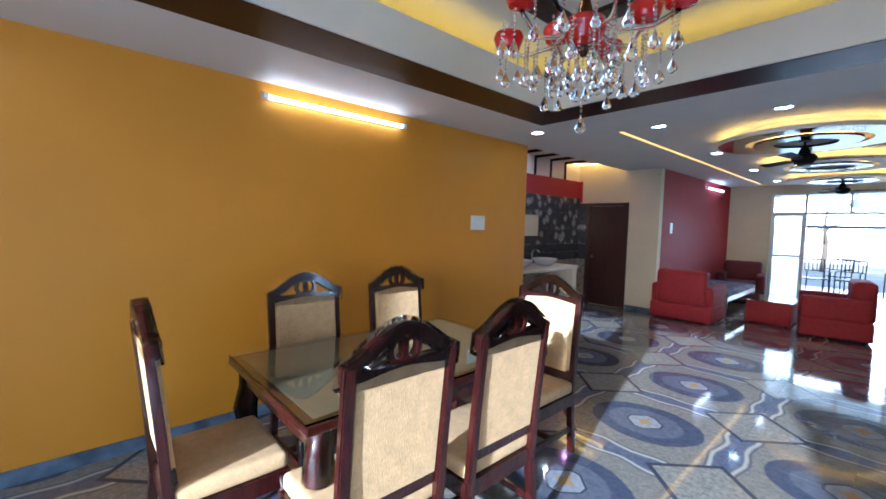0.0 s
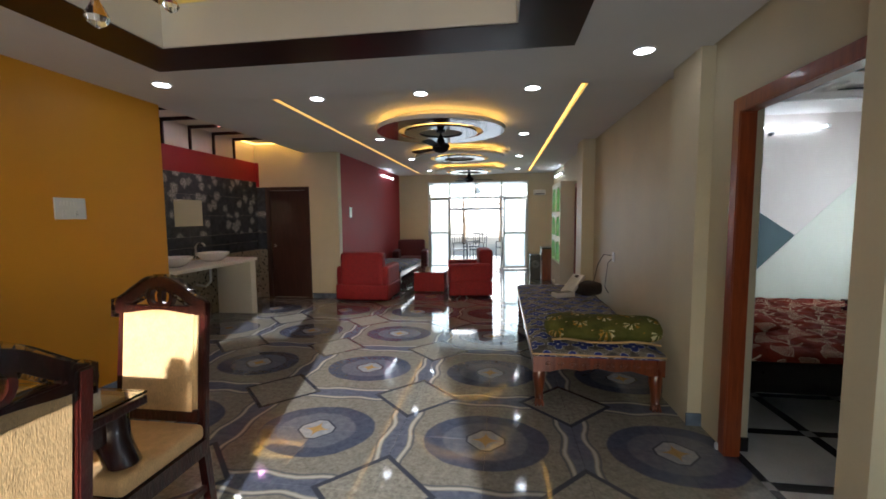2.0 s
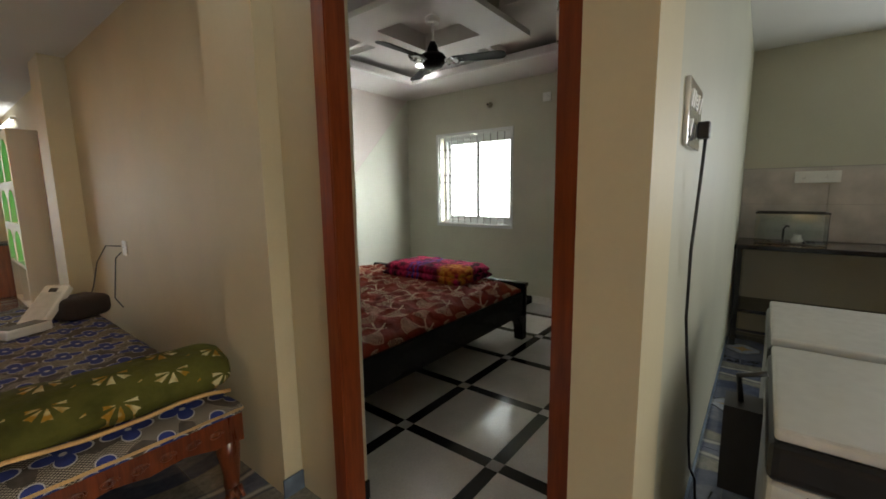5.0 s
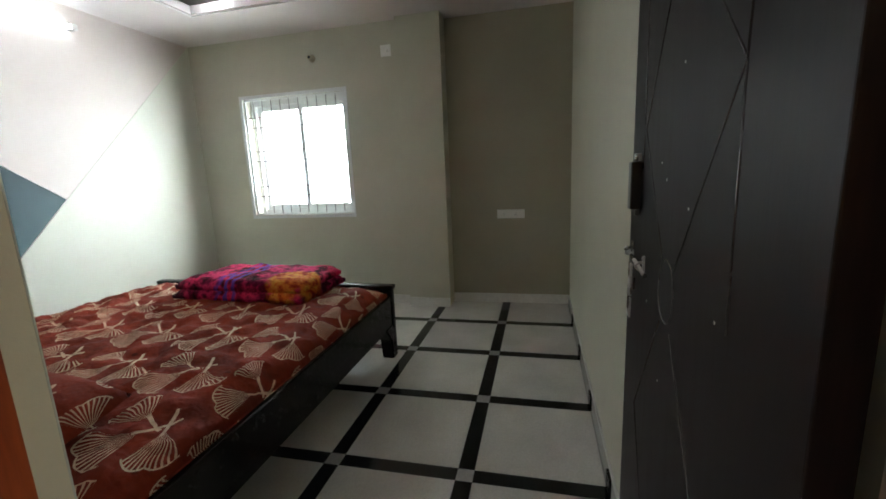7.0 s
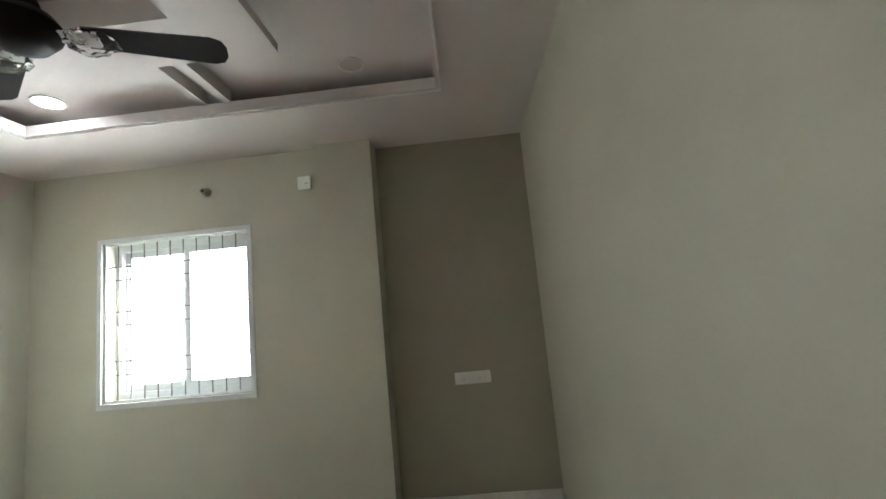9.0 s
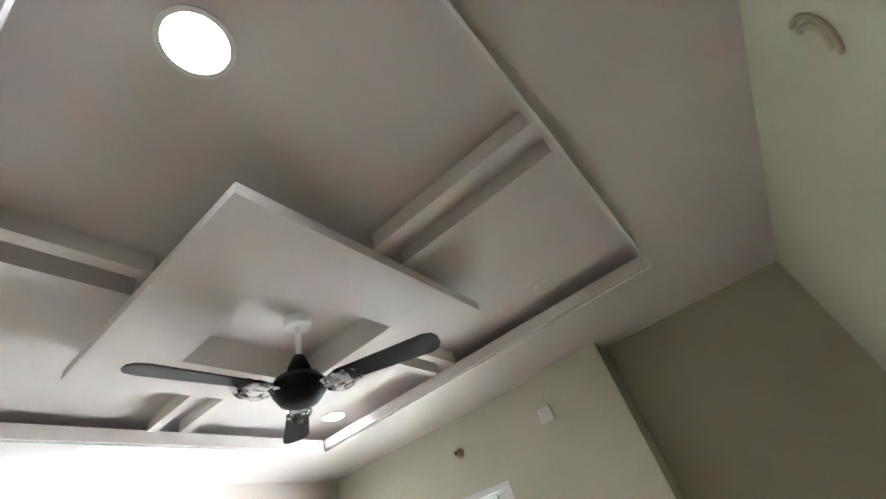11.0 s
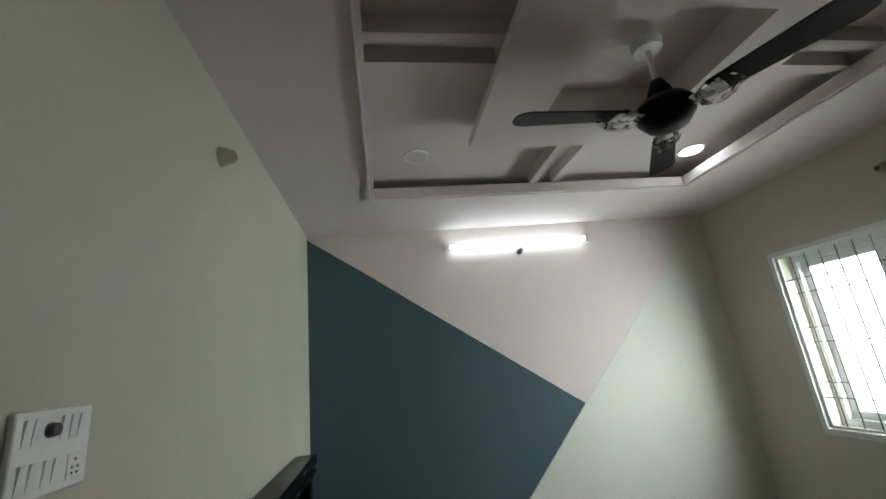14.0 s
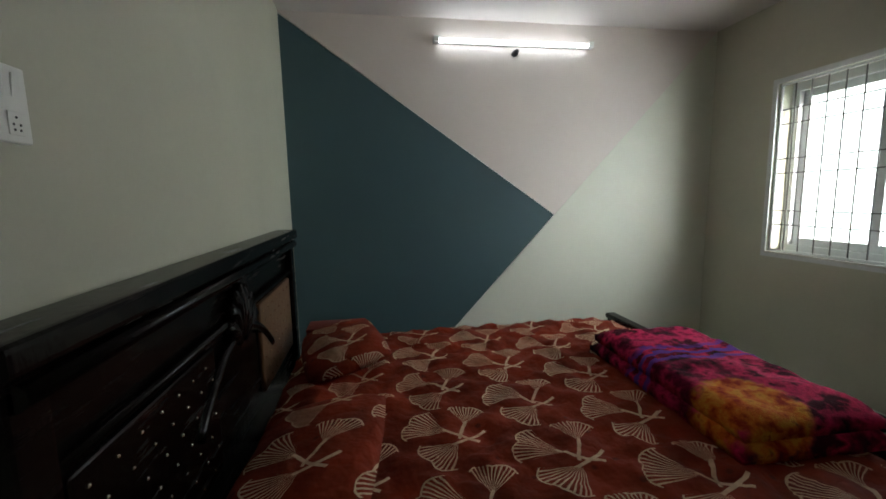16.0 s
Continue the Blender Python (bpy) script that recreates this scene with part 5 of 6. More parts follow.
def divan(m, w, d, label):
    ob = thing("divan", label, "divan", m, "low wooden divans")
    for x in (-w / 2 + 0.05, w / 2 - 0.05):
        for y in (-d / 2 + 0.05, d / 2 - 0.05):
            s = -1 if y < 0 else 1
            leg = part("leg", tube([(x, y, 0.35), (x, y, 0.22), (x, y + 0.012 * s, 0.12), (x, y, 0.05), (x, y + 0.02 * s, 0.0)], 0.042, 12, [1.15, 1.2, 0.85, 0.8, 1.05]), TEAK, ob)
            for k in (-1, 0, 1):
                part("claw", tube([(x + 0.022 * k, y + 0.03 * s, 0.05), (x + 0.026 * k, y + 0.055 * s, 0.0)], 0.010, 6), TEAK, leg)
    for y in (-d / 2 + 0.015, d / 2 - 0.015):
        z = [(-w / 2, 0.40), (-w / 2, 0.27)] + [(-w / 2 + w * k / 16, 0.275 + 0.035 * math.sin(math.pi * k / 16) + 0.010 * math.cos(k * 1.57)) for k in range(1, 16)] + [(w / 2, 0.27), (w / 2, 0.40)]
        ap = part("apron", prism(z, y - 0.018, y + 0.018), TEAK, ob, "carved orange-brown apron")
        s = -1 if y < 0 else 1
        for k in range(9):
            cx = (k - 4) * w / 10.5
            pts = [(cx + 0.03 * math.cos(a) * (1 - a / 14), y + s * 0.018, 0.345 + 0.016 * math.sin(a) * (1 - a / 14)) for a in [j * 0.6 for j in range(13)]]
            part("carving", tube(pts, 0.006, 5), TEAK, ap)
    for x in (-w / 2 + 0.018, w / 2 - 0.018):
        part("side_rail", box(x - 0.018, x + 0.018, -d / 2 + 0.034, d / 2 - 0.034, 0.30, 0.40, 0.004), TEAK, ob)
    part("slat_base", box(-w / 2 + 0.037, w / 2 - 0.037, -d / 2 + 0.034, d / 2 - 0.034, 0.36, 0.385), TEAK, ob)
    return ob


divan(pose(-0.645, 2.03, 0), 0.97, 3.02, "orange-brown carved wooden divan along beige wall")
mt = tagged(quilt(0.98, 3.03, 0.105, 2.0, DIVAN_CLOTH, "divan_mattress", None, "", 22), "thin mattress in dark blue flowered cotton on divan", "mattress")
mt.location = (-0.645, 2.03, 0.39)
part("piping", tube([(-0.488, -1.512, 0.03), (0.488, -1.512, 0.03), (0.488, 1.512, 0.03), (-0.488, 1.512, 0.03), (-0.488, -1.512, 0.03)], 0.008, 6), CREAM_CLOTH, mt, "pale piped edge")


def bolster(length, r, mat, name, label, squash=0.78, seed=0.0):
    bm = bmesh.new()
    rings = []
    nu, nv = 30, 28
    for i in range(nu + 1):
        u = i / nu * 2 - 1
        k = (1 - abs(u) ** 8) ** 0.5 if abs(u) < 1 else 0.0
        k = 0.25 + 0.75 * k
        ring_ = []
        for j in range(nv):
            a = 2 * math.pi * j / nv
            rr = r * k * (1 + 0.07 * noise.noise(Vector((u * 4 + seed, math.cos(a) * 1.4, math.sin(a) * 1.4))))
            z = rr * math.sin(a) * squash
            ring_.append(bm.verts.new((u * length / 2, rr * math.cos(a) * 1.15, max(z, -r * squash * 0.86))))
        rings.append(ring_)
    for p, q in zip(rings, rings[1:]):
        for j in range(nv):
            f = bm.faces.new((p[j], q[j], q[(j + 1) % nv], p[(j + 1) % nv]))
            f.smooth = True
    bm.faces.new(rings[0])
    bm.faces.new(rings[-1][::-1])
    bmesh.ops.recalc_face_normals(bm, faces=bm.faces[:])
    return tagged(part(name, bm, mat), label, "bolster")


bo = bolster(0.90, 0.165, ROLL_CLOTH, "bolster", "olive green rolled quilt with leaf sprays on divan", 0.62)
bo.matrix_world = pose(-0.57, 0.76, 0.58, 0, 0, -3)
pi_ = part("piping", tube([(-0.40 + 0.1 * k, -0.165 + 0.008 * math.sin(k * 2.1), -0.072 + 0.010 * math.sin(k * 1.3)) for k in range(9)], 0.009, 6), CREAM_CLOTH, bo, "pale rolled edge")
dev = thing("massage_cushion", "white plastic device and dark cushion on divan", "appliance", pose(-0.46, 2.60, 0.49, 0, 0, 25) @ Matrix.Diagonal((0.85, 0.85, 0.85, 1.0)))
smooth(part("flat_unit", box(-0.40, -0.10, -0.16, 0.0, 0.004, 0.075, 0.018, 3), CERAMIC, dev, "white plastic hand unit"))
part("flat_unit_panel", box(-0.37, -0.13, -0.14, -0.02, 0.0755, 0.079, 0.004), GREY_PLASTIC, dev, "pale grey control face")
bm = box(-0.20, 0.20, -0.10, 0.10, -0.03, 0.03, 0.014, 3)
bmesh.ops.transform(bm, matrix=pose(0.0, 0.05, 0.15, 0, -38, 18), verts=bm.verts[:])
smooth(part("leaning_unit", bm, CERAMIC, dev, "white plastic leaning unit"))
bm = box(-0.16, 0.12, -0.08, 0.08, 0.031, 0.035, 0.002)
bmesh.ops.transform(bm, matrix=pose(0.0, 0.05, 0.15, 0, -38, 18), verts=bm.verts[:])
part("unit_face", bm, plain("pale_grey_plastic_face", (0.55, 0.55, 0.52), 0.4), dev)
bm = box(0.12, 0.16, -0.03, 0.03, 0.031, 0.042, 0.005)
bmesh.ops.transform(bm, matrix=pose(0.0, 0.05, 0.15, 0, -38, 18), verts=bm.verts[:])
part("button", bm, BLACK_PLASTIC, dev)
smooth(part("cushion", box(0.02, 0.38, -0.17, 0.15, 0.004, 0.19, 0.08, 5), weave("dark_brown_cushion_cloth", (0.035, 0.022, 0.018)), dev, "dark brown cushion"))
wc = thing("charger_cable", "thin grey cable from wall socket to divan", "cable")
part("cord", tube([(0.03, 2.83, 0.97), (-0.06, 2.86, 0.98), (-0.12, 2.9, 0.85), (-0.16, 2.9, 0.66), (-0.22, 2.88, 0.5)], 0.005, 6), GREY_PLASTIC, wc)
part("cord", tube([(0.03, 2.83, 0.92), (-0.02, 2.8, 0.88), (-0.06, 2.72, 0.70), (-0.10, 2.60, 0.6), (-0.08, 2.5, 0.54)], 0.005, 6), GREY_PLASTIC, wc)

# ---- sitting group ----


def armchair(m, mat, label, w=0.95, d=0.86):
    """Faces -y; origin on the floor under the middle."""
    ob = thing("armchair", label, "armchair", m, "sitting group")
    smooth(part("base", box(-w / 2, w / 2, -d / 2, d / 2, 0.03, 0.30, 0.03, 3), mat, ob))
    smooth(part("seat_cushion", box(-w / 2 + 0.17, w / 2 - 0.17, -d / 2 - 0.01, d / 2 - 0.2, 0.30, 0.45, 0.05, 4), mat, ob))
    bm = box(-w / 2 + 0.09, w / 2 - 0.09, d / 2 - 0.24, d / 2 + 0.02, 0.28, 0.87, 0.08, 5)
    smooth(part("backrest", bm, mat, ob))
    for s in (-1, 1):
        x = s * (w / 2 - 0.085)
        smooth(part("arm", box(x - 0.085, x + 0.085, -d / 2, d / 2 - 0.03, 0.28, 0.62, 0.06, 5), mat, ob))
        for y in (-d / 2 + 0.07, d / 2 - 0.07):
            part("foot", lathe([(0.02, 0.0), (0.028, 0.032)], 10, (x, y, 0)), BLACK_PLASTIC, ob)
    return ob


armchair(pose(-3.80, 4.60, 0, 0, 0, 180), RED_CLOTH, "red velvet armchair seen from behind near red wall")
armchair(pose(-1.98, 5.16, 0, 0, 0, -82), RED_CLOTH, "red velvet armchair beside red coffee table", 0.86, 0.80)
armchair(pose(-3.72, 7.85, 0, 0, 0, 8), DARKRED_CLOTH, "maroon velvet armchair by the red wall", 0.9, 0.8)
ct = thing("coffee_table", "red coffee table with glass top in sitting group", "table", pose(-2.77, 5.55, 0))
smooth(part("body", box(-0.30, 0.30, -0.42, 0.42, 0.02, 0.40, 0.02, 3), RED_CLOTH, ct))
part("glass_top", box(-0.33, 0.33, -0.45, 0.45, 0.402, 0.412, 0.003), GLASS, ct)
for x in (-0.24, 0.24):
    for y in (-0.36, 0.36):
        part("foot", lathe([(0.02, 0.0), (0.025, 0.022)], 10, (x, y, 0)), BLACK_PLASTIC, ct)
divan(pose(-3.77, 6.15, 0), 0.88, 2.1, "orange-brown carved divan along red wall")
m2 = tagged(quilt(0.89, 2.11, 0.09, 5.0, DIVAN_CLOTH, "divan_mattress", None, "", 16), "thin blue flowered mattress on divan by red wall", "mattress")
m2.location = (-3.77, 6.15, 0.39)

# ---- wash basins ----
bc = thing("basin_counter", "cream basin counter with curved end support", "counter", pose(0, 0, 0))
out = [(-5.88, 1.02), (-5.88, 3.30)] + [(-5.20 + 0.05 * math.sin(k * 0.3), 3.30 - k * 0.228) for k in range(11)]
part("worktop", prism([(x, y) for x, y in out], 0.83, 0.875, "z"), CREAM, bc)
part("end_support", prism([(-5.80, 3.16), (-5.80, 3.27), (-5.5, 3.28), (-5.22, 3.26), (-5.17, 3.20), (-5.22, 3.15), (-5.5, 3.17)], 0.0, 0.83, "z"), CREAM, bc)
part("end_support", box(-5.80, -5.22, 1.3, 1.4, 0.0, 0.83, 0.01), CREAM, bc)
for y in (2.0, 2.72):
    b = thing("wash_basin", "round white ceramic bowl basin on counter", "basin", pose(-5.52, y, 0.875), "wash basins")
    smooth(part("bowl", lathe([(0.09, 0.0), (0.15, 0.03), (0.215, 0.10), (0.225, 0.125), (0.21, 0.125), (0.14, 0.045), (0.03, 0.02)], 32), CERAMIC, b))
    part("tap", tube([(-0.27, 0, 0.0), (-0.27, 0, 0.22), (-0.22, 0, 0.26), (-0.14, 0, 0.25), (-0.12, 0, 0.22)], 0.013, 10), STEEL, b, "chrome tap")
    part("drain_pipe", tube([(-0.05, 0, -0.05), (-0.05, 0, -0.3), (-0.15, 0.02, -0.38), (-0.3, 0.02, -0.36)], 0.016, 8), WHITE_PLASTIC, b)
mi = thing("wall_mirror", "small frameless rectangular mirror over basins", "mirror", pose(-5.868, 2.72, 1.57))
part("mirror_glass", box(0.001, 0.006, -0.27, 0.27, -0.19, 0.19), plain("mirror_silver", (0.8, 0.82, 0.82), 0.06, 1.0, bump=0.0, spread=0.01), mi)
part("backing", box(-0.004, 0.001, -0.275, 0.275, -0.195, 0.195), GREY_PLASTIC, mi)


def flower_tile():
    n = Nodes("dark_tile_with_white_flowers")
    p = n.place()
    x, y, z = n.split(p)
    v = n.voronoi(n.join(y, z, 0.0), 5.5)
    f = n.noise(p, 14, 5, 0.7)
    d = n.m("MULTIPLY_ADD", n.m("SUBTRACT", f, 0.5), 0.75, v)
    col = n.mix(n.below(d, 0.38, 0.10), n.ramp(f, [(0.3, (0.022, 0.028, 0.036)), (0.7, (0.07, 0.08, 0.095))]), n.ramp(n.noise(p, 40, 3), [(0.35, (0.12, 0.13, 0.13)), (0.65, (0.46, 0.46, 0.44))]))
    return n.done(col, 0.15)


def pebble_tile():
    n = Nodes("beige_black_pebble_print_tile")
    p = n.place()
    v = n.voronoi(p, 17.0)
    f = n.noise(p, 8, 2)
    col = n.mix(n.below(v, 0.28, 0.03), n.ramp(n.noise(p, 60, 2), [(0.3, (0.28, 0.24, 0.17)), (0.7, (0.42, 0.37, 0.28))]), n.mix(n.m("GREATER_THAN", f, 0.5), (0.03, 0.03, 0.032), (0.10, 0.075, 0.05)))
    return n.done(col, 0.25)


FLOWER_TILE, PEBBLE_TILE = flower_tile(), pebble_tile()
BAND_TILE = plain("dark_slate_band_tile", (0.035, 0.042, 0.055), 0.15, spread=0.4, scale=12)
tw = tagged(part("tile_backing", box(-5.899, -5.885, 1.015, 4.447, 0.0, 2.15), GROUT), "grout bed behind basin wall tiles", "wall tiling", kind="structure")
for j in range(8):
    y0 = 1.02 + 0.43 * j
    y1 = min(y0 + 0.427, 4.446)
    for z0, z1, mat in ((0.0, 0.30, PEBBLE_TILE), (0.303, 0.60, PEBBLE_TILE), (0.603, 0.90, PEBBLE_TILE), (0.903, 1.06, BAND_TILE), (1.063, 1.22, BAND_TILE), (1.223, 1.53, FLOWER_TILE), (1.533, 1.84, FLOWER_TILE), (1.843, 2.148, FLOWER_TILE)):
        part("wall_tile", box(-5.884, -5.877, y0, y1, z0, z1), mat, tw)
for z0, z1, mat in ((0.0, 0.9, PEBBLE_TILE), (0.903, 1.22, BAND_TILE), (1.223, 2.05, FLOWER_TILE)):
    part("wall_tile", box(-5.875, -5.705, 4.438, 4.449, z0, z1), mat, tw)

# ---- glazed front and what lies beyond ----
gf = tagged(new("window_1"), "tall white-framed glazed front with open doors", "window", kind="structure")
for x in (-3.44, -2.83, -1.36, -0.64):
    part("mullion", box(x - 0.022, x + 0.022, 9.04, 9.10, 0.0, 2.47), ALU, gf)
part("mullion", box(-2.115, -2.075, 9.04, 9.10, 2.03, 2.47), ALU, gf)
part("transom", box(-3.46, -0.62, 9.035, 9.105, 1.98, 2.03), ALU, gf)
part("head", box(-3.46, -0.62, 9.04, 9.10, 2.43, 2.47), ALU, gf)
for x0, x1 in ((-3.42, -2.85), (-2.81, -2.12), (-2.07, -1.38), (-1.34, -0.66)):
    pn = part("pane", box(x0, x1, 9.065, 9.071, 2.03, 2.43), GLASS, gf)
    pn.visible_shadow = False
sd = part("side_panel", frame_prism(rect(-3.42, -2.85, 0.0, 1.98), rect(-3.38, -2.89, 0.06, 1.94), 9.05, 9.09), ALU, gf)
part("mid_rail", box(-3.38, -2.89, 9.05, 9.09, 0.98, 1.03), ALU, sd)
for z0, z1 in ((0.06, 0.98), (1.03, 1.94)):
    pn = part("frosted_pane", box(-3.38, -2.89, 9.066, 9.072, z0, z1), FROST, sd, "frosted glass pane")
    pn.visible_shadow = False
dl = part("door_leaf", frame_prism(rect(0.0, 0.68, 0.01, 1.97), rect(0.04, 0.64, 0.07, 1.93), -0.02, 0.02), ALU, gf, "white framed open glass door leaf")
dl.matrix_world = pose(-0.66, 9.03, 0, 0, 0, 196)
part("mid_rail", box(0.04, 0.64, -0.02, 0.02, 0.98, 1.03), ALU, dl)
for z0, z1 in ((0.07, 0.98), (1.03, 1.93)):
    pn = part("frosted_pane", box(0.04, 0.64, -0.003, 0.003, z0, z1), FROST, dl, "frosted glass pane")
    pn.visible_shadow = False
part("door_handle", box(0.60, 0.62, -0.05, -0.02, 0.95, 1.1, 0.004), STEEL, dl)

SAND = plain("pale_sandy_ground", (0.52, 0.47, 0.38), 0.9, spread=0.2, scale=0.6)
structure("ground", box(-300, 300, -300, 300, -0.35, -0.21), SAND, "pale dry sandy ground round the house", "ground")
structure("porch_floor", box(-4.6, 0.4, 9.2, 12.6, -0.21, -0.005), plain("porch_grey_tile", (0.42, 0.42, 0.42), 0.2, spread=0.15, scale=3), "pale grey tiled porch floor", "floor")
bm = prism([(9.2, 2.62), (10.9, 2.50), (10.9, 2.54), (9.2, 2.66)], -4.6, 0.4, "x")
structure("porch_roof", bm, paint("white_sheet_roof", (0.82, 0.84, 0.85), 0.4, 0.04), "white sheet porch roof sloping down", "roof")
structure("porch_beam", box(-4.6, 0.4, 12.6, 12.7, 1.70, 1.78), GREY_PLASTIC, "dark horizontal beam across porch front", "beam")
for x in (-4.4, 0.2):
    structure("porch_post", box(x - 0.08, x + 0.08, 12.55, 12.71, -0.2, 1.78), CREAM, "cream porch post", "post")
ceiling_fan(-2.1, 10.2, 2.25, 2.55, (5, 125, 245), "ceiling fan hung under porch roof", GREY_PLASTIC, 0.55)


def metal_chair(m):
    ob = thing("porch_chair", "dark metal chair standing on porch", "chair", None, "porch chairs")
    for x in (-0.22, 0.22):
        part("leg", tube([(x, 0.2, 0), (x, 0.2, 0.62), (x, -0.2, 0.64)], 0.014, 8), BLACK_PLASTIC, ob)
        part("leg", tube([(x, -0.24, 0), (x, -0.2, 0.45), (x, -0.27, 0.9)], 0.014, 8), BLACK_PLASTIC, ob)
    part("seat", box(-0.23, 0.23, -0.2, 0.22, 0.42, 0.445, 0.008), BLACK_PLASTIC, ob)
    part("top_rail", tube([(-0.22, -0.27, 0.9), (0.22, -0.27, 0.9)], 0.016, 8), BLACK_PLASTIC, ob)
    part("mid_rail", tube([(-0.22, -0.235, 0.62), (0.22, -0.235, 0.62)], 0.012, 8), BLACK_PLASTIC, ob)
    for k in range(5):
        x = -0.16 + 0.08 * k
        part("back_slat", tube([(x, -0.235, 0.62), (x, -0.27, 0.9)], 0.010, 6), BLACK_PLASTIC, ob)
    ob.matrix_world = m
    return ob


c0 = metal_chair(pose(-2.7, 10.3, -0.005, 0, 0, 200))
copy_thing(c0, pose(-2.1, 10.5, -0.005, 0, 0, 170))
copy_thing(c0, pose(-1.25, 11.2, -0.005, 0, 0, 120))
copy_thing(c0, pose(-2.4, 11.6, -0.005, 0, 0, 20))

LEAF = plain("sunlit_green_leaf", (0.16, 0.20, 0.04), 0.6, spread=0.4, scale=3)
BARK = plain("grey_brown_bark", (0.16, 0.11, 0.07), 0.9, spread=0.3)


def tree(x, y, h, seed):
    ob = thing("tree", "small leafy green tree beyond the porch", "tree", pose(x, y, -0.21), "trees outside")
    rr = random.Random(seed)
    part("trunk", tube([(0, 0, 0), (0.05, 0.03, h * 0.3), (-0.03, 0.0, h * 0.6), (0.02, 0, h * 0.85)], 0.10, 8, [1.2, 0.9, 0.6, 0.25]), BARK, ob)
    tips = []
    for i in range(9):
        a, z0 = rr.uniform(0, 6.28), h * rr.uniform(0.35, 0.7)
        L = h * rr.uniform(0.2, 0.36)
        tip = (L * math.cos(a), L * math.sin(a), z0 + L * rr.uniform(0.3, 0.9))
        part("limb", tube([(0, 0, z0), (tip[0] * 0.5, tip[1] * 0.5, z0 + (tip[2] - z0) * 0.6), tip], 0.035, 6, [1, 0.7, 0.3]), BARK, ob)
        tips.append(tip)
    bm = bmesh.new()
    for i in range(900):
        t = Vector(rr.choice(tips)) + Vector((rr.gauss(0, 0.13), rr.gauss(0, 0.13), rr.gauss(0, 0.11))) * h
        s = rr.uniform(0.03, 0.07)
        d = Vector((rr.uniform(-1, 1), rr.uniform(-1, 1), rr.uniform(-0.6, 0.4))).normalized()
        side = d.cross(Vector((0, 0, 1))).normalized() * s * 0.5
        vs = [bm.verts.new(t), bm.verts.new(t + d * s + side), bm.verts.new(t + d * s * 2), bm.verts.new(t + d * s - side)]
        bm.faces.new(vs)
    tagged(part("crown", bm, LEAF, ob), kind="stuff")


GLOW_SKY = lit("hazy_white_sky", (0.93, 0.97, 1.0), 2.2)
GLOW_GARDEN = lit("garden_haze", (0.95, 0.98, 1.0), 0.5)
tagged(part("backdrop_garden_haze", box(-40, 40, 60, 60.2, -0.2, 25), GLOW_GARDEN), "bright white haze beyond the garden", "backdrop", kind="structure")
tagged(part("backdrop_window_haze", box(7.0, 7.1, -6, 8, -0.2, 7), GLOW_SKY), "bright white haze outside bedroom window", "backdrop", kind="structure")
for x, y, h, s in ((-3.6, 22, 3.6, 1), (-1.4, 24, 4.2, 2), (0.8, 20, 3.4, 3), (-6.5, 26, 4.5, 4)):
    tree(x, y, h, s)
structure("boundary_wall", box(-14, 12, 30, 30.2, -0.21, 1.5), paint("white_boundary_wall", (0.75, 0.73, 0.68)), "low white compound wall beyond the garden", "wall")

# ---- showcase and cabinet at the far end ----
sc = thing("showcase", "cream arched showcase with green lit niches", "shelf", pose(0, 0, 0))
part("carcass", box(-0.02, 0.059, 5.55, 6.85, 0.0, 2.15), CREAM, sc)
for k in range(2):
    part("upright", box(-0.24, -0.021, 5.55 + 1.26 * k, 5.59 + 1.26 * k, 0.0, 2.15), CREAM, sc)
part("upright", box(-0.24, -0.021, 6.18, 6.22, 0.0, 2.15), CREAM, sc)
for z in (0.0, 0.52, 1.02, 1.52, 2.11):
    part("shelf", box(-0.24, -0.021, 5.59, 6.81, z, z + 0.04), CREAM, sc)
for i, yc in enumerate((5.885, 6.515)):
    for j, z in enumerate((0.56, 1.06, 1.56)):
        w, zt = 0.295, z + (0.46 if j < 2 else 0.55)
        arc = [(yc + w * 0.86 * math.cos(math.pi * k / 14), zt - 0.27 + 0.22 * math.sin(math.pi * k / 14)) for k in range(15)]
        inner = [(yc + w * 0.86, z + 0.002)] + arc + [(yc - w * 0.86, z + 0.002)]
        outer = [(yc + w, z)] + [(yc + w, z + 0.1 + (zt - z - 0.1) * min(1, k / 4)) if k < 5 else ((yc + w - 2 * w * (k - 4) / 6, zt) if k <= 10 else (yc - w, zt - (zt - z - 0.1) * (k - 10) / 4)) for k in range(15)] + [(yc - w, z)]
        part("arch_face", frame_prism(outer, inner, -0.24, -0.225, "x"), CREAM, sc)
        part("niche_glow", box(-0.024, -0.0205, yc - 0.25, yc + 0.25, z + 0.01, zt - 0.06), LED_GREEN, sc, "green lit niche back")
cb = thing("side_cabinet", "dark red-brown cabinet with black top by the front wall", "cabinet", pose(-0.24, 7.1, 0))
part("body", box(-0.20, 0.20, -0.2, 0.2, 0.0, 0.72, 0.01), DOORFRAME, cb)
part("top", box(-0.22, 0.22, -0.22, 0.22, 0.72, 0.75, 0.005), BLACK_PLASTIC, cb)
part("drawer", box(-0.215, -0.201, -0.17, 0.17, 0.45, 0.68, 0.003), BLACK_PLASTIC, cb)
sp = thing("speaker", "black loudspeaker on the floor beside cabinet", "speaker", pose(-0.58, 7.1, 0))
part("body", box(-0.13, 0.11, -0.15, 0.15, 0.0, 0.58, 0.01), BLACK_PLASTIC, sp)
part("cone", ring_mesh(0.03, 0.09, 0, 0.01, n=20), GREY_PLASTIC, sp).matrix_world = pose(-0.585, 6.948, 0.36, 90)
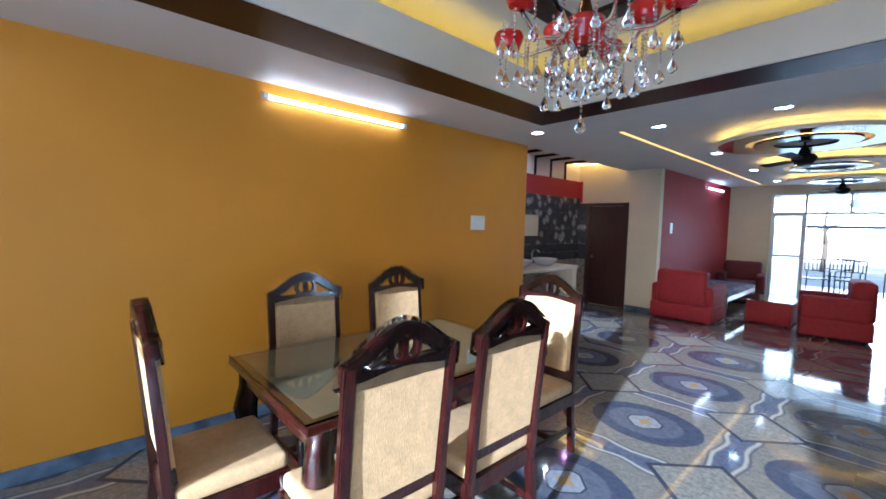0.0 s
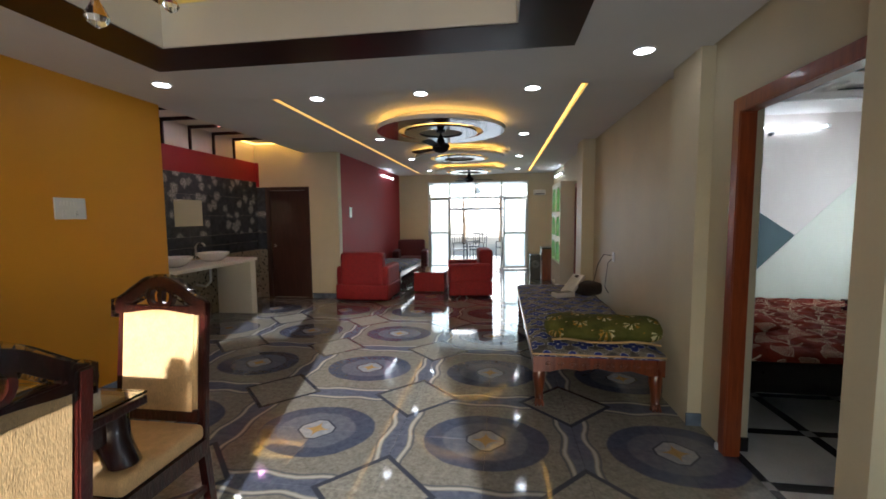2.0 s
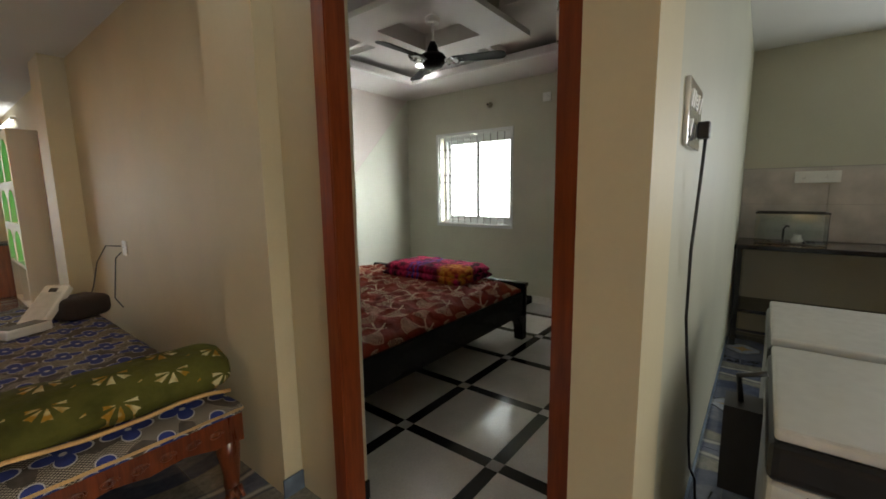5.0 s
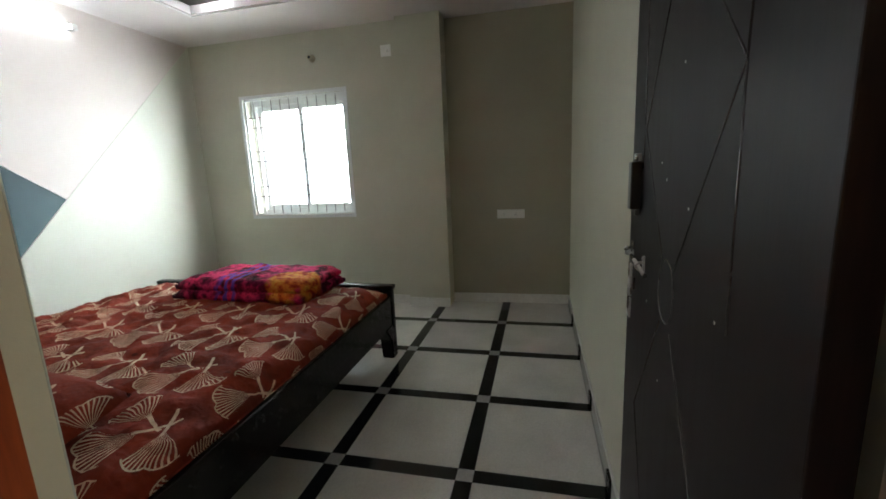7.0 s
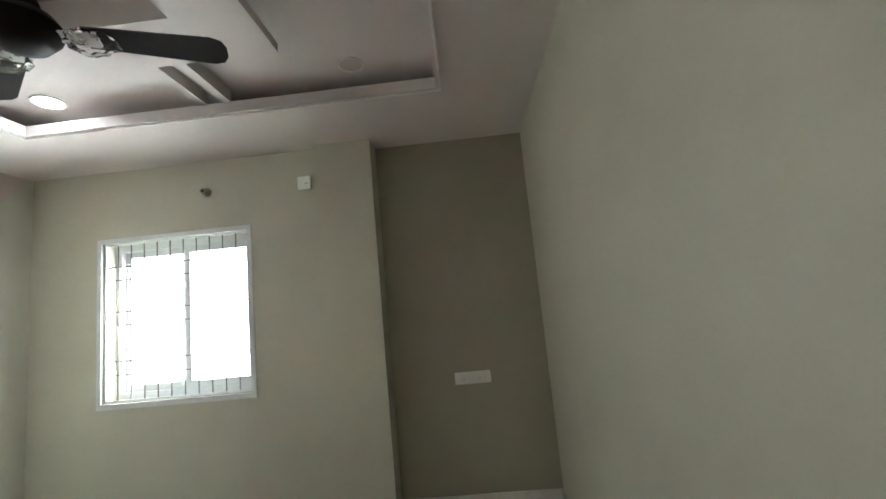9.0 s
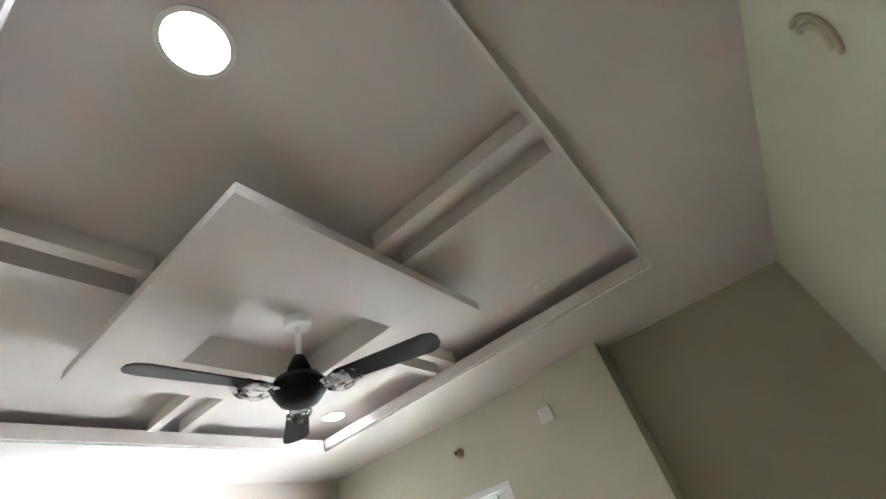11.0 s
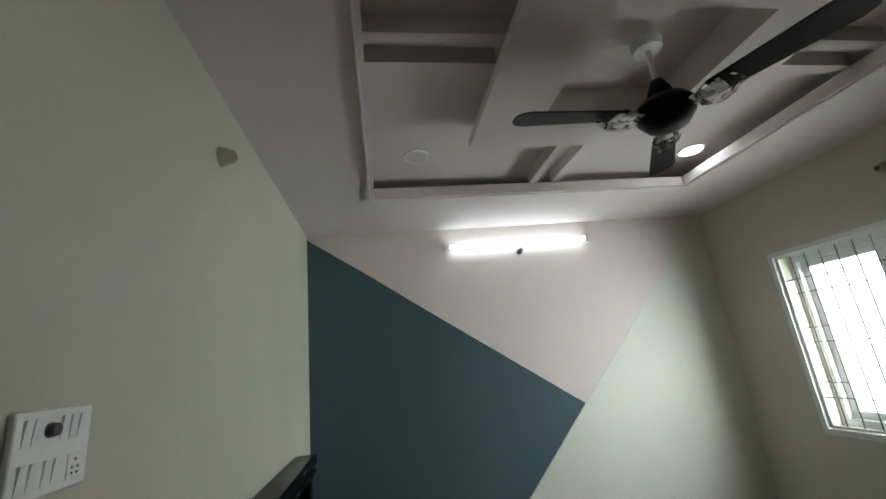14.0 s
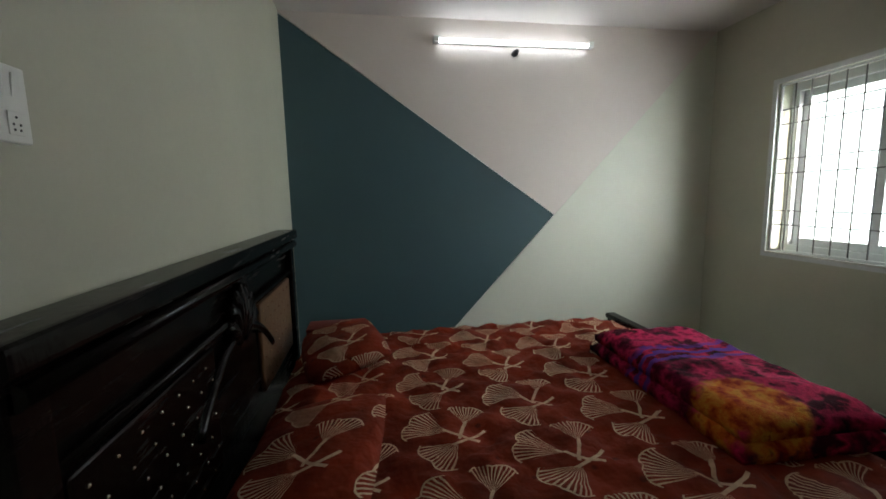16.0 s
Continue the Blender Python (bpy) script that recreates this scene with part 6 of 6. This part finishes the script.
ac = thing("wall_unit", "small white wall-mounted electrical box on front wall", "wall unit", pose(-0.33, 8.999, 2.12))
part("body", box(-0.16, 0.16, -0.12, 0.0, -0.07, 0.07, 0.012), WHITE_PLASTIC, ac)
part("vent", box(-0.12, 0.12, -0.123, -0.119, -0.05, -0.03), GREY_PLASTIC, ac)

# ---- bedroom ----
w2 = tagged(new("window_2"), "bright bedroom window with sliding panes and iron grille", "window", kind="structure")
part("window_frame", frame_prism([(1.22, 0.93), (2.36, 0.93), (2.36, 2.125), (1.22, 2.125)], [(1.27, 0.985), (2.31, 0.985), (2.31, 2.07), (1.27, 2.07)], 3.74, 3.81, "x"), ALU, w2, "white powder coated window frame")
part("window_sill", box(3.60, 3.74, 1.22, 2.36, 0.928, 0.94, 0.002), SKIRT_WHITE, w2)
for y0, y1, x in ((1.27, 1.815, 3.765), (1.765, 2.31, 3.79)):
    sash = part("sash", frame_prism([(y0, 0.985), (y1, 0.985), (y1, 2.07), (y0, 2.07)], [(y0 + 0.045, 1.035), (y1 - 0.045, 1.035), (y1 - 0.045, 2.02), (y0 + 0.045, 2.02)], x - 0.01, x + 0.01, "x"), ALU, w2)
    pn = part("pane", box(x - 0.002, x + 0.002, y0 + 0.045, y1 - 0.045, 1.035, 2.02), GLASS, sash)
    pn.visible_shadow = False
gr = part("grille", frame_prism([(1.225, 0.942), (2.355, 0.942), (2.355, 2.12), (1.225, 2.12)], [(1.24, 0.957), (2.34, 0.957), (2.34, 2.105), (1.24, 2.105)], 3.63, 3.645, "x"), ALU, w2, "white iron grille frame")
for k in range(1, 11):
    y = 1.225 + 1.13 * k / 11
    part("grille_bar", tube([(3.638, y, 0.95), (3.638, y, 2.11)], 0.0045, 6), GRILLE, gr)
for z in (1.135, 1.235, 1.50, 1.60, 1.84, 1.94):
    part("grille_bar", tube([(3.638, 1.23, z), (3.638, 2.35, z)], 0.0042, 6), GRILLE, gr)
part("reveal_trim", frame_prism([(1.19, 0.90), (2.39, 0.90), (2.39, 2.155), (1.19, 2.155)], [(1.225, 0.938), (2.355, 0.938), (2.355, 2.12), (1.225, 2.12)], 3.603, 3.612, "x"), ALU, w2)

bed = thing("double_bed", "black lacquered double bed with carved headboard", "bed", pose(0, 0, 0))
Y0, Y1 = 0.40, 2.38
for y in (Y0, Y1 - 0.035):
    part("side_rail", box(0.30, 2.40, y, y + 0.035, 0.24, 0.46, 0.006), BEDWOOD, bed)
ft = part("footboard", box(2.37, 2.42, Y0 - 0.01, Y1 + 0.01, 0.22, 0.51, 0.012), BEDWOOD, bed)
part("foot_trim", box(2.36, 2.43, Y0 - 0.02, Y1 + 0.02, 0.505, 0.54, 0.012), BEDWOOD, ft)
for y in (Y0 - 0.005, Y1 - 0.085):
    bm = prism([(2.24, 0.26), (2.43, 0.26), (2.43, 0.0), (2.35, 0.0), (2.33, 0.14)], y, y + 0.09)
    bmesh.ops.bevel(bm, geom=bm.edges[:], offset=0.008, segments=2, affect="EDGES")
    part("leg", bm, BEDWOOD, bed)
part("slat_base", box(0.30, 2.37, Y0 + 0.035, Y1 - 0.035, 0.40, 0.43), BEDWOOD, bed)
hb = part("headboard", box(0.165, 0.225, Y0, Y1, 0.0, 1.15, 0.006), BEDWOOD, bed, "tall glossy black headboard")
part("top_rail", box(0.160, 0.285, Y0 - 0.03, Y1 + 0.03, 1.15, 1.205, 0.014, 3), BEDWOOD, hb)
part("top_bead", tube([(0.262, Y0, 1.12), (0.262, Y1, 1.12)], 0.022, 10), BEDWOOD, hb)
part("lower_bead", tube([(0.24, Y0, 0.96), (0.24, Y1, 0.96)], 0.014, 8), BEDWOOD, hb)
for y in (Y0 - 0.01, Y1 - 0.07):
    part("post", box(0.162, 0.262, y, y + 0.08, 0.0, 1.16, 0.012, 3), BEDWOOD, hb)
yc = (Y0 + Y1) / 2
for k in range(7):
    a = -60 + 20 * k
    pts = [(0.245, yc + 0.17 * math.sin(radians(a)) * t, 0.84 + 0.24 * math.cos(radians(a)) * t) for t in (0.15, 0.5, 0.8, 1.0)]
    part("carved_plume", tube(pts, 0.030, 8, [0.5, 0.9, 1.1, 0.5]), BEDWOOD, hb)
part("carved_swag", tube([(0.24, yc + 0.42 * math.sin(t), 0.80 + 0.10 * math.cos(t * 2)) for t in [-1.5 + 0.25 * k for k in range(13)]], 0.02, 8), BEDWOOD, hb)
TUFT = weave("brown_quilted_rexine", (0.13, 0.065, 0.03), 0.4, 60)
STUD = plain("pale_metal_stud", (0.75, 0.68, 0.55), 0.25, 0.9)
for y0, y1 in ((Y0 + 0.10, yc - 0.26), (yc + 0.26, Y1 - 0.10)):
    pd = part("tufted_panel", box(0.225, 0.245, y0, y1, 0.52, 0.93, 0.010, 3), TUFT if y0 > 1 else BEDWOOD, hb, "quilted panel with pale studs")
    for i in range(7):
        for j in range(7):
            yy = y0 + 0.04 + (y1 - y0 - 0.08) * (i + 0.5 * (j % 2)) / 6.5
            part("stud", lathe([(0.0055, 0), (0.004, 0.003), (0.001, 0.005)], 6), STUD, pd).matrix_world = pose(0.245, yy, 0.56 + 0.055 * j, 0, 90, 0)

sheet = quilt(2.06, 1.93, 0.135, 9.0, BED_CLOTH, "mattress", None, "", 110, 0.026)
sheet.location = (1.335, yc, 0.435)
part("hem", tube([(-1.025, -0.965, 0.02), (1.025, -0.965, 0.02), (1.025, 0.965, 0.02), (-1.025, 0.965, 0.02), (-1.025, -0.965, 0.02)], 0.008, 6), BED_CLOTH, sheet)
tagged(sheet, "mattress in rust cotton sheet with cream fan leaves", "mattress")


def pillow(m, w, d, h, mat, label, seed):
    bm = bmesh.new()
    bmesh.ops.create_grid(bm, x_segments=22, y_segments=18, size=1.0)
    top = bm.verts[:]
    g = bmesh.ops.duplicate(bm, geom=bm.faces[:] + bm.edges[:] + bm.verts[:])
    low = [v for v in g["geom"] if isinstance(v, bmesh.types.BMVert)]
    for vs, s in ((top, 1), (low, -0.55)):
        for v in vs:
            u, t = v.co.x, v.co.y
            k = max(0.0, (1 - abs(u) ** 3.2) * (1 - abs(t) ** 3.2)) ** 0.55
            pin = 1 - 0.07 * (abs(u) * abs(t)) ** 2
            z = s * h / 2 * k * (1 + 0.18 * noise.noise(Vector((u * 2.2 + seed, t * 2.2, s))))
            v.co = Vector((u * w / 2 * pin, t * d / 2 * pin, z + h * 0.275))
    bmesh.ops.remove_doubles(bm, verts=bm.verts[:], dist=0.0005)
    for f in bm.faces:
        f.smooth = True
    bmesh.ops.recalc_face_normals(bm, faces=bm.faces[:])
    ob = tagged(part("pillow", bm, mat), label, "pillow")
    ob.matrix_world = m
    return ob


pillow(pose(0.58, 1.90, 0.565, 0, -10, 12), 0.42, 0.62, 0.17, BED_CLOTH, "pillow in rust leaf-print cotton against headboard", 3.0)
pillow(pose(0.56, 0.98, 0.565, 0, -10, -6), 0.42, 0.66, 0.15, BED_CLOTH, "flat pillow in rust leaf-print cotton near door", 8.0)
cs = thing("folded_cloth", "small folded red cloth at far corner of bed", "cloth", pose(0.50, 2.26, 0.57))
for k in range(3):
    smooth(part("fold", box(-0.16, 0.20 - 0.01 * k, -0.09, 0.09, 0.022 * k, 0.022 * k + 0.021, 0.009, 2), weave("brick_red_cotton", (0.20, 0.022, 0.012)), cs))


def blanket_cloth():
    n = Nodes("magenta_floral_fleece")
    p = n.place("Object")
    x, y, z = n.split(p)
    f = n.noise(p, 7, 4, 0.6)
    g = n.noise(p, 23, 3)
    col = n.ramp(f, [(0.38, (0.018, 0.001, 0.006)), (0.46, (0.17, 0.003, 0.035)), (0.55, (0.66, 0.025, 0.12)), (0.63, (0.06, 0.002, 0.016))])
    violet = n.m("MULTIPLY", n.band(n.m("MULTIPLY_ADD", f, 0.22, y), 0.10, 0.26, 0.03), n.m("GREATER_THAN", n.m("SINE", n.m("MULTIPLY_ADD", f, 14.0, n.m("MULTIPLY", y, 95.0))), 0.1))
    col = n.mix(violet, col, (0.13, 0.045, 0.34))
    dx, dy = n.m("ADD", x, 0.12), n.m("ADD", y, 0.35)
    r = n.m("SQRT", n.m("ADD", n.m("MULTIPLY", dx, dx), n.m("MULTIPLY", dy, dy)))
    r = n.m("MULTIPLY_ADD", n.m("SUBTRACT", f, 0.5), 0.16, r)
    flower = n.ramp(n.noise(p, 16, 3, 0.6), [(0.36, (0.30, 0.02, 0.006)), (0.48, (0.62, 0.14, 0.015)), (0.60, (0.70, 0.32, 0.04)), (0.70, (0.42, 0.06, 0.01))])
    col = n.mix(n.below(r, 0.16, 0.02), col, flower)
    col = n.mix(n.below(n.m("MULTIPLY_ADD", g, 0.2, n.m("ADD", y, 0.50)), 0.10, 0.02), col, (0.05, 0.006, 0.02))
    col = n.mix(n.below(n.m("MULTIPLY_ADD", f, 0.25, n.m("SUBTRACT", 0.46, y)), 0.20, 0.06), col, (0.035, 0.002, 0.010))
    n.bump(n.noise(p, 220, 3), 0.6, 0.006)
    return n.done(col, 0.9, 0.0, Specular_IOR_Level=0.15)


FLEECE = blanket_cloth()
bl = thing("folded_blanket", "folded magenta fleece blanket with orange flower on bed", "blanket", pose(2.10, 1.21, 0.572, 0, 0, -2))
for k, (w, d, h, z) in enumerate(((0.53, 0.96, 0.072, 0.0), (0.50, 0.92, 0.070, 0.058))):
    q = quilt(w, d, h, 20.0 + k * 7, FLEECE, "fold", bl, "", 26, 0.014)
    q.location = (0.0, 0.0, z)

# ---- floor tiles, one by one ----
TILE_MESH = {}


def slab(key, w, d, h, mat, edge=0.0012):
    """A floor tile with its own softened edge, shared by alike pieces."""
    k = (key, round(w, 3), round(d, 3))
    if k not in TILE_MESH:
        me = bpy.data.meshes.new(key)
        x, y, e = w / 2, d / 2, edge
        v = [(-x, -y, -h), (x, -y, -h), (x, y, -h), (-x, y, -h), (-x, -y, -e), (x, -y, -e), (x, y, -e), (-x, y, -e),
             (-x + e, -y + e, 0), (x - e, -y + e, 0), (x - e, y - e, 0), (-x + e, y - e, 0)]
        f = [(0, 1, 5, 4), (1, 2, 6, 5), (2, 3, 7, 6), (3, 0, 4, 7), (4, 5, 9, 8), (5, 6, 10, 9), (6, 7, 11, 10), (7, 4, 8, 11), (8, 9, 10, 11)]
        me.from_pydata(v, [], f)
        me.materials.append(mat)
        TILE_MESH[k] = me
    return TILE_MESH[k]


def lay(parent, key, x0, x1, y0, y1, z, h, mat, gap=0.0012):
    if x1 - x0 < 0.03 or y1 - y0 < 0.03:
        return
    ob = new(key, slab(key, x1 - x0 - gap, y1 - y0 - gap, h, mat))
    ob.parent = parent
    ob.location = ((x0 + x1) / 2, (y0 + y1) / 2, z)


hall_floor, bed_floor = bpy.data.objects["floor_hall"], bpy.data.objects["floor_bedroom"]
T = 0.595
for i in range(-11, 8):
    for j in range(-10, 17):
        x0, y0 = -0.29 + i * T, -0.03 + j * T
        x1, y1 = x0 + T, y0 + T
        x0, x1 = max(x0, -6.0), min(x1, 3.95)
        y0, y1 = max(y0, -5.45), min(y1, 9.1)
        if y1 > -1.02 and x1 > 0.06:
            if x0 > 0.06:
                y1 = min(y1, -1.02)
            elif y0 > -1.02:
                x1 = 0.06
        if x1 < -4.75 and (y1 < 1.0):
            continue
        lay(hall_floor, "floor_tile", x0, x1, y0, y1, 0.0, 0.011, TILE)

n = Nodes("white_speckled_vitrified_tile")
p = n.place()
WHITE_TILE = n.done(n.ramp(n.m("MULTIPLY_ADD", n.noise(p, 90, 2), 0.4, n.m("MULTIPLY", n.noise(p, 4, 4), 0.6)), [(0.35, (0.50, 0.485, 0.44)), (0.65, (0.62, 0.60, 0.555))]), n.m("MULTIPLY_ADD", n.noise(p, 3, 4), 0.14, 0.08))
BLACK_TILE = plain("black_granite_strip", (0.012, 0.012, 0.013), 0.12, spread=0.35, scale=60)
GREY_TILE = plain("grey_speckled_inset_tile", (0.36, 0.35, 0.33), 0.15, spread=0.12, scale=80)
PXB, PYB, W2 = 0.618, 0.618, 0.037
for i in range(-3, 6):
    for j in range(-2, 7):
        cx, cy = 1.306 + i * PXB, -0.30 + j * PYB
        def clip(a, b, lo, hi):
            return max(a, lo), min(b, hi)
        xs, xm = clip(cx - W2, cx + W2, 0.061, 3.74), clip(cx + W2, cx + PXB - W2, 0.061, 3.74)
        ys, ym = clip(cy - W2, cy + W2, -0.899, 2.93), clip(cy + W2, cy + PYB - W2, -0.899, 2.93)
        lay(bed_floor, "floor_tile", *xm, *ym, 0.002, 0.011, WHITE_TILE)
        lay(bed_floor, "inset_tile", *xs, *ys, 0.002, 0.011, GREY_TILE)
        lay(bed_floor, "dark_strip_tile", *xm, *ys, 0.002, 0.011, BLACK_TILE)
        lay(bed_floor, "dark_strip_tile", *xs, *ym, 0.002, 0.011, BLACK_TILE)
        if xs[1] > xs[0]:
            ob = new("dark_strip_tile", slab("skirt_strip", 0.07, 0.012, 0.085, BLACK_TILE))
            ob.parent, ob.location = bed_floor, (cx, -0.884, 0.0875)
for j in range(2, 6):
    ob = new("dark_strip_tile", slab("skirt_strip_side", 0.012, 0.07, 0.085, BLACK_TILE))
    ob.parent, ob.location = bed_floor, (WX - 0.016, -0.30 + j * PYB, 0.0875)
